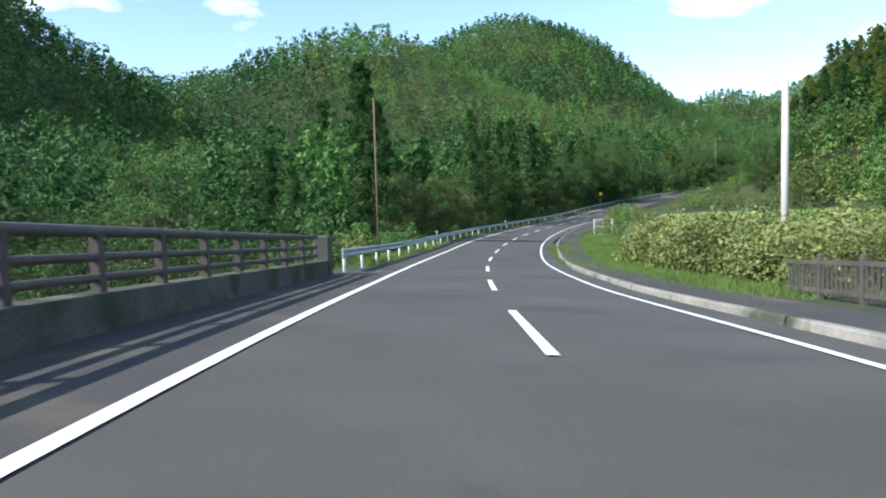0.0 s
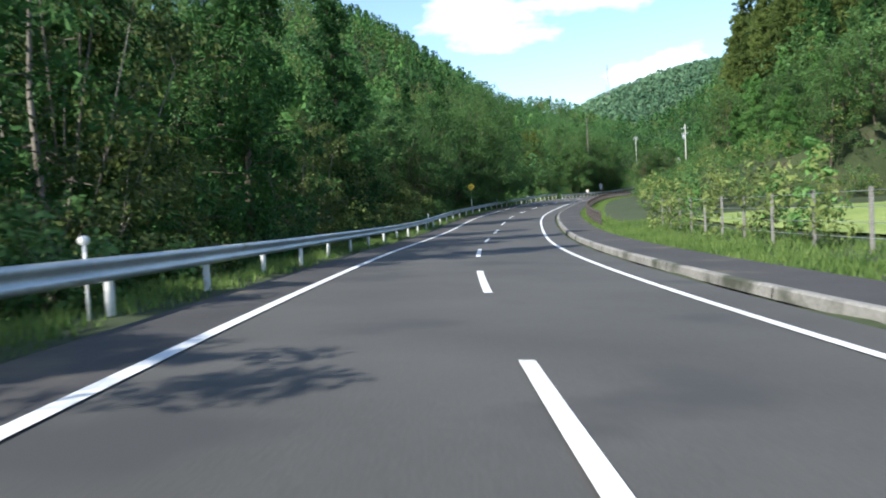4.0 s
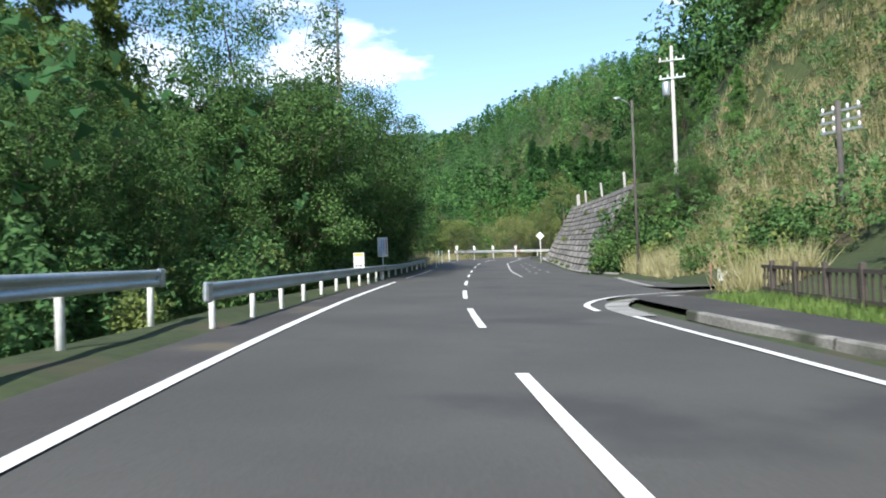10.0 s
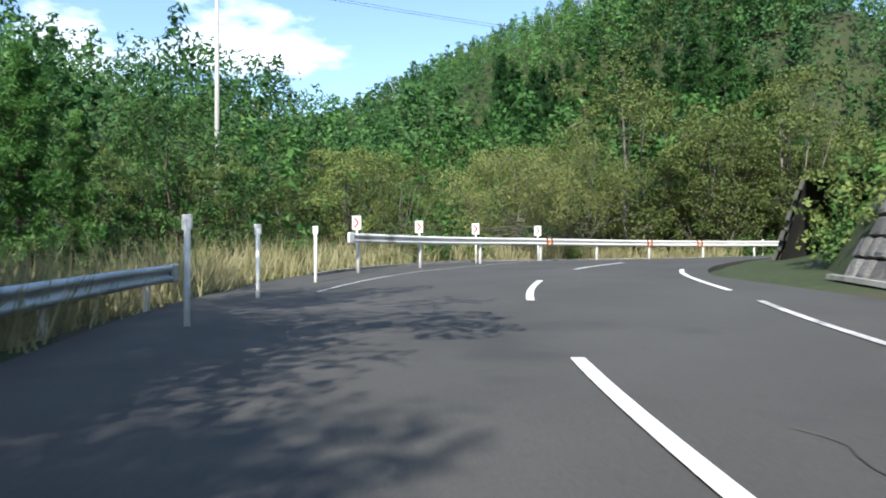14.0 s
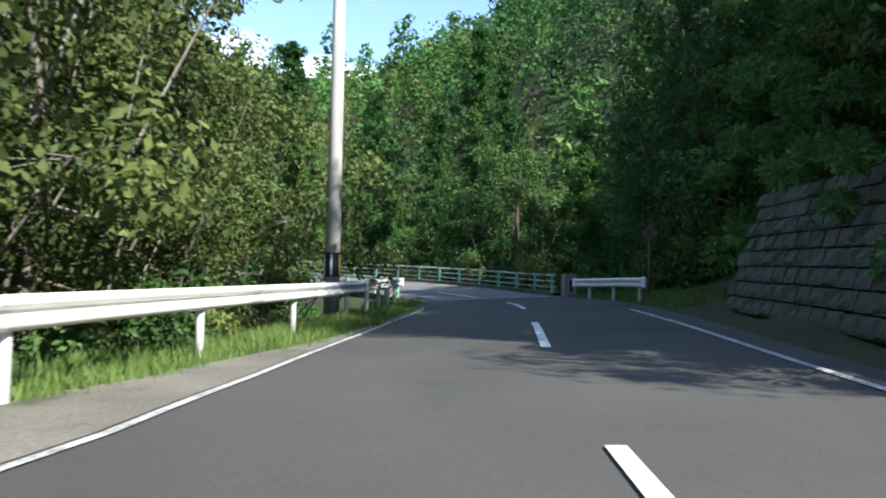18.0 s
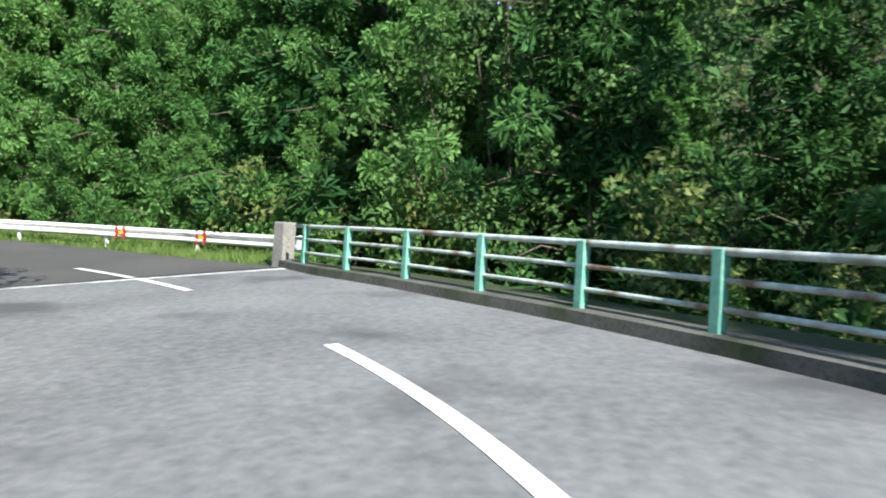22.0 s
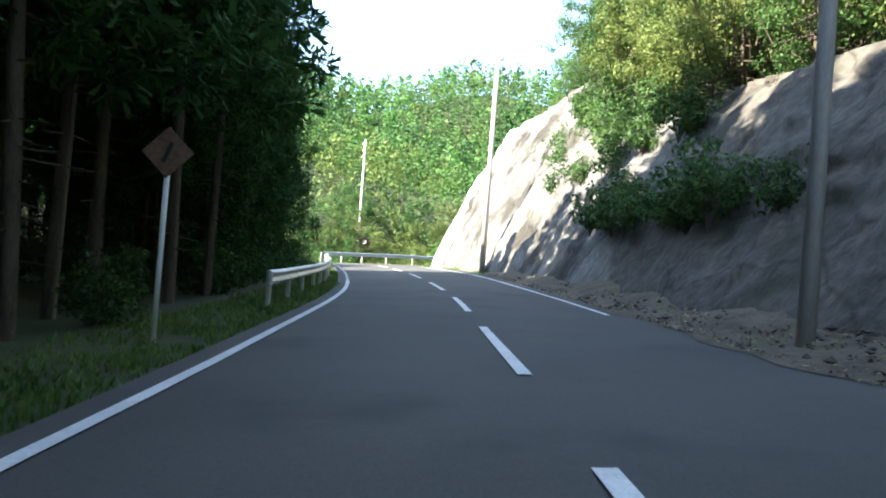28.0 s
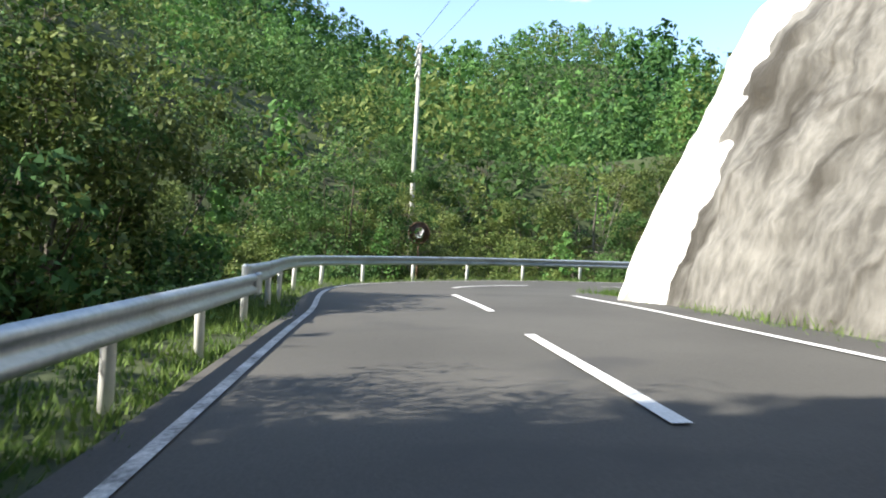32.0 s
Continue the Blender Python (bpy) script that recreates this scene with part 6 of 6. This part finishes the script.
# dense trees over the rail, lay-by bank
belt(["great", "broad"], 290, 312, -16, -11, 12, 0.48, 0.62)
belt(["great"], 312, 350, -14, -10.2, 17, 0.8, 1.0)
belt(["great"], 329, 341, -9.8, -9.2, 3, 0.95, 1.05)
belt(["great"], 334, 352, -13.5, -11.5, 4, 1.0, 1.15)
belt(["great"], 314, 325, -13.5, -12.2, 3, 1.05, 1.15)
belt(["broad"], 326, 350, -9, -8.0, 7, 0.6, 0.8)
belt(["broad"], 312, 326, -11, -10, 4, 0.6, 0.8)
belt(["shrub", "weeds"], 300, 330, 10.5, 14, 14, 0.8, 1.6)
belt(["shrub", "shrub", "weeds"], 319.5, 327.5, 8.6, 12, 15, 1.0, 1.9)
belt(["broad"], 320, 330, 11, 15, 7, 0.35, 0.6)
belt(["broad", "young"], 326, 350, 15, 24, 16, 0.4, 0.7, free=OPEN[:2])
belt(["shrub", "weeds"], 330, 366, 12.5, 16, 22, 0.7, 1.2, over=lambda s: 5.8)
# outside of the bend
for x, y, k in ((151.5, 298.0, 0.8), (157.0, 298.0, 0.86)):
    plant("wide", x, y, k)
belt(["yellow", "broad", "olive", "young"], 352, 424, -22, -12, 44, 0.5, 0.78, free=[(154.5, 299, 9)] + POLES_OPEN)
belt(["shrub", "weeds", "weeds"], 352, 424, -13, -11, 30, 0.7, 1.15, free=POLES_OPEN)
belt(["shrub", "weeds"], 398, 424, -9, -6.6, 12, 0.6, 1.0, free=POLES_OPEN)
belt(["olive"], 398, 420, -11, -8, 7, 0.8, 1.0, free=POLES_OPEN)
belt(["olive", "yellow", "olive"], 394, 417, -14, -9, 8, 1.05, 1.3, free=POLES_OPEN)
# inside of the bend and the gully at the small bridge
belt(["broad", "olive", "young"], 392, 426, 7.2, 15, 26, 0.9, 1.3)
belt(["broad", "olive"], 376, 392, 13, 18, 5, 0.35, 0.5)
belt(["shrub"], 384, 424, 6.6, 8.0, 14, 0.8, 1.2)
belt(["broad", "young", "cedar", "broad"], 420, 455, 7, 22, 46, 0.9, 1.3)
belt(["shrub", "weeds"], 367, 372, 7.5, 12, 9, 0.6, 1.0)
belt(["broad", "young"], 425, 456, -17, -9.5, 18, 0.9, 1.3)
belt(["young"], 449, 470, 6.6, 18, 42, 0.9, 1.3, free=[(223.2, 299.3, 2.6)])
belt(["young", "shrub"], 454, 468, 5.8, 7.2, 9, 0.45, 0.7)
# forest, rock and cliff
belt(["forest"], 472, 512, -9, -5.8, 22, 0.92, 1.1)
belt(["forest"], 474, 512, -22, -9, 44, 0.9, 1.1)
belt(["forest"], 512, 527, -22, -6.6, 20, 0.58, 0.7)
belt(["shrub", "weeds", "weeds"], 465.2, 471, 6.2, 9, 12, 0.5, 0.9)
belt(["young"], 464.5, 472, 7.6, 12, 10, 0.5, 0.8)
belt(["shrub", "weeds", "weeds"], 468, 474, 6.2, 9.5, 12, 0.6, 1.1)
belt(["bright", "weeds"], 469, 475.5, 6.4, 9.6, 12, 0.4, 0.75, over=lambda s: rock_h(s) * 0.55)
belt(["broad", "young"], 454, 465, -20, -7.5, 10, 0.5, 0.8)
belt(["forest"], 511, 527, -9, -6.1, 11, 0.6, 0.75)
belt(["cedar"], 510, 529, -11, -7, 15, 0.5, 0.7)
belt(["forest"], 520, 529.5, -16, -7.5, 15, 0.55, 0.66)
for s, d, k in ((521.5, -8.6, 0.8), (524.5, -8.4, 0.85), (527.5, -8.8, 0.8), (530.2, -8.6, 0.6), (531.6, -7.9, 0.42), (526, -11.5, 0.9), (529, -12.5, 0.8)):
    plant("cedar", *at(s, d).xy, k)
for s, d, k in ((527.0, -13.0, 0.72), (525.0, -15.0, 0.8), (528.5, -16.0, 0.75)):
    plant("forest", *at(s, d).xy, k)
plant("great", *at(531.4, -9.2).xy, 0.5)
belt(["shrub"], 453, 534, -9, -6.2, 20, 0.4, 0.8)
belt(["broad", "yellow", "broad"], 472, 514, 10.2, 13.5, 30, 0.65, 1.0, over=rock_h)
belt(["broad", "young", "yellow"], 474, 550, 14, 20, 34, 0.6, 1.0, over=rock_h)
belt(["shrub", "weeds"], 470, 508, 7.6, 10.0, 14, 0.4, 0.8, over=lambda s: rock_h(s) * 0.62)
belt(["broad", "yellow"], 514, 531, 9.4, 12.5, 16, 0.55, 0.85, over=shot_h)
belt(["broad"], 531, 546, 12.2, 14.2, 8, 0.5, 0.7, over=shot_h)
belt(["shrub"], 506, 519, 5.6, 6.8, 9, 0.6, 1.0, over=lambda s: 2.4)
for s, h, k in ((519, 6.0, 0.8), (521, 5.2, 0.9), (524, 7.6, 1.0), (527, 7.8, 0.9), (516, 6.2, 1.0), (535, 4.2, 0.3), (543, 1.6, 0.35), (539, 2.6, 0.22), (525, 5.0, 0.8), (528, 4.6, 0.8), (529.5, 6.0, 0.9), (530.5, 7.5, 0.9), (526, 9.0, 1.0), (523, 6.4, 0.9), (529, 8.8, 1.1), (520, 7.2, 1.0), (531, 9.6, 0.9)):
    p = at(s, 4.75 + 0.5 * h, h - 0.3)
    plant("shrub", p.x, p.y, k, p.z)
MIRROR_OPEN = [(207.0, 392.0, 3.2), (207.6, 388.5, 2.6)]
belt(["yellow", "broad", "olive"], 543, 592, -26, -9, 44, 0.7, 1.05, free=MIRROR_OPEN)
belt(["shrub", "weeds"], 540, 592, -7.2, -5.6, 18, 0.7, 1.1, free=MIRROR_OPEN)
belt(["broad", "yellow", "olive"], 530, 560, -20, -8.8, 20, 0.55, 0.85, free=MIRROR_OPEN)
road_woods("far_bend_woods", "mixed trees on the slope behind the far bend", [(527, 592, -44, -11, 170)], 4, 6.5, 37, shares=(0.3, 0.05, 0.25, 0.1, 0.15, 0.15, 0))
for s, h in ((336, 3.0), (342, 4.6), (349, 2.2), (356, 3.6), (331, 4.4), (345, 0.1), (350, 0.1), (339, 0.1), (334, 0.1)):
    p = at(s, 7.62 + 0.58 * h, h)
    plant("weeds", p.x, p.y, random.uniform(0.25, 0.42), p.z, 0.05)

tagged(new("dead_tree", limb_mesh("dead_tree", SNAG, M_PALEBARK, 6)), "bare grey dead trunk with broken branches over the trees", "dead tree")

# broken stones at the foot of the rock
rnd_s = np.random.default_rng(41)
stone_v, stone_f = [], []
for _ in range(420):
    s, u = rnd_s.uniform(469, 530), rnd_s.uniform(0, 1) ** 0.8
    q, r = at(s, litter_in(s) + 0.2 + 1.5 * u, 0.04 + 0.3 * u), 0.02 + 0.085 * rnd_s.uniform(0, 1) ** 3
    base = len(stone_v)
    for dx, dy, dz in ((1, 0, 0), (-1, 0, 0), (0, 1, 0), (0, -1, 0), (0, 0, 0.8), (0, 0, -0.6)):
        k = rnd_s.uniform(0.6, 1.25, 3)
        stone_v.append((q.x + (dx * k[0] + dy * 0.4) * r, q.y + (dy * k[1] - dx * 0.4) * r, q.z + dz * k[2] * r))
    stone_f += [tuple(base + k for k in f) for f in ((0, 2, 4), (2, 1, 4), (1, 3, 4), (3, 0, 4), (2, 0, 5), (1, 2, 5), (3, 1, 5), (0, 3, 5))]
tagged(new("rubble", mesh_of("rubble", stone_v, stone_f, M_ROCK)), "small broken brown stones along the foot of the rock", "rubble", kind="stuff")

# fallen leaves on the litter
rng_l = np.random.default_rng(31)
spots_l = []
for _ in range(9000):
    s, u = rng_l.uniform(468, 531), rng_l.uniform(0, 1) ** 1.3
    q = at(s, litter_in(s) + 0.05 + 2.4 * u, 0.03 + 0.45 * u ** 1.6)
    spots_l.append((q.x, q.y, q.z))
tagged(new("fallen_leaves", leaf_data("fallen_leaves", spots_l, rng_l.uniform(0.03, 0.075, 9000), [M_LITTER, M_REED], rng_l, np.tile((0, 0, 1.0), (9000, 1)), which=(rng_l.uniform(0, 1, 9000) < 0.25))), "dry brown leaves scattered at the foot of the rock", "fallen leaves", kind="stuff")

for kinds in PROTO.values():
    for ob in kinds:
        for o in (*ob.children_recursive, ob):
            bpy.data.objects.remove(o)
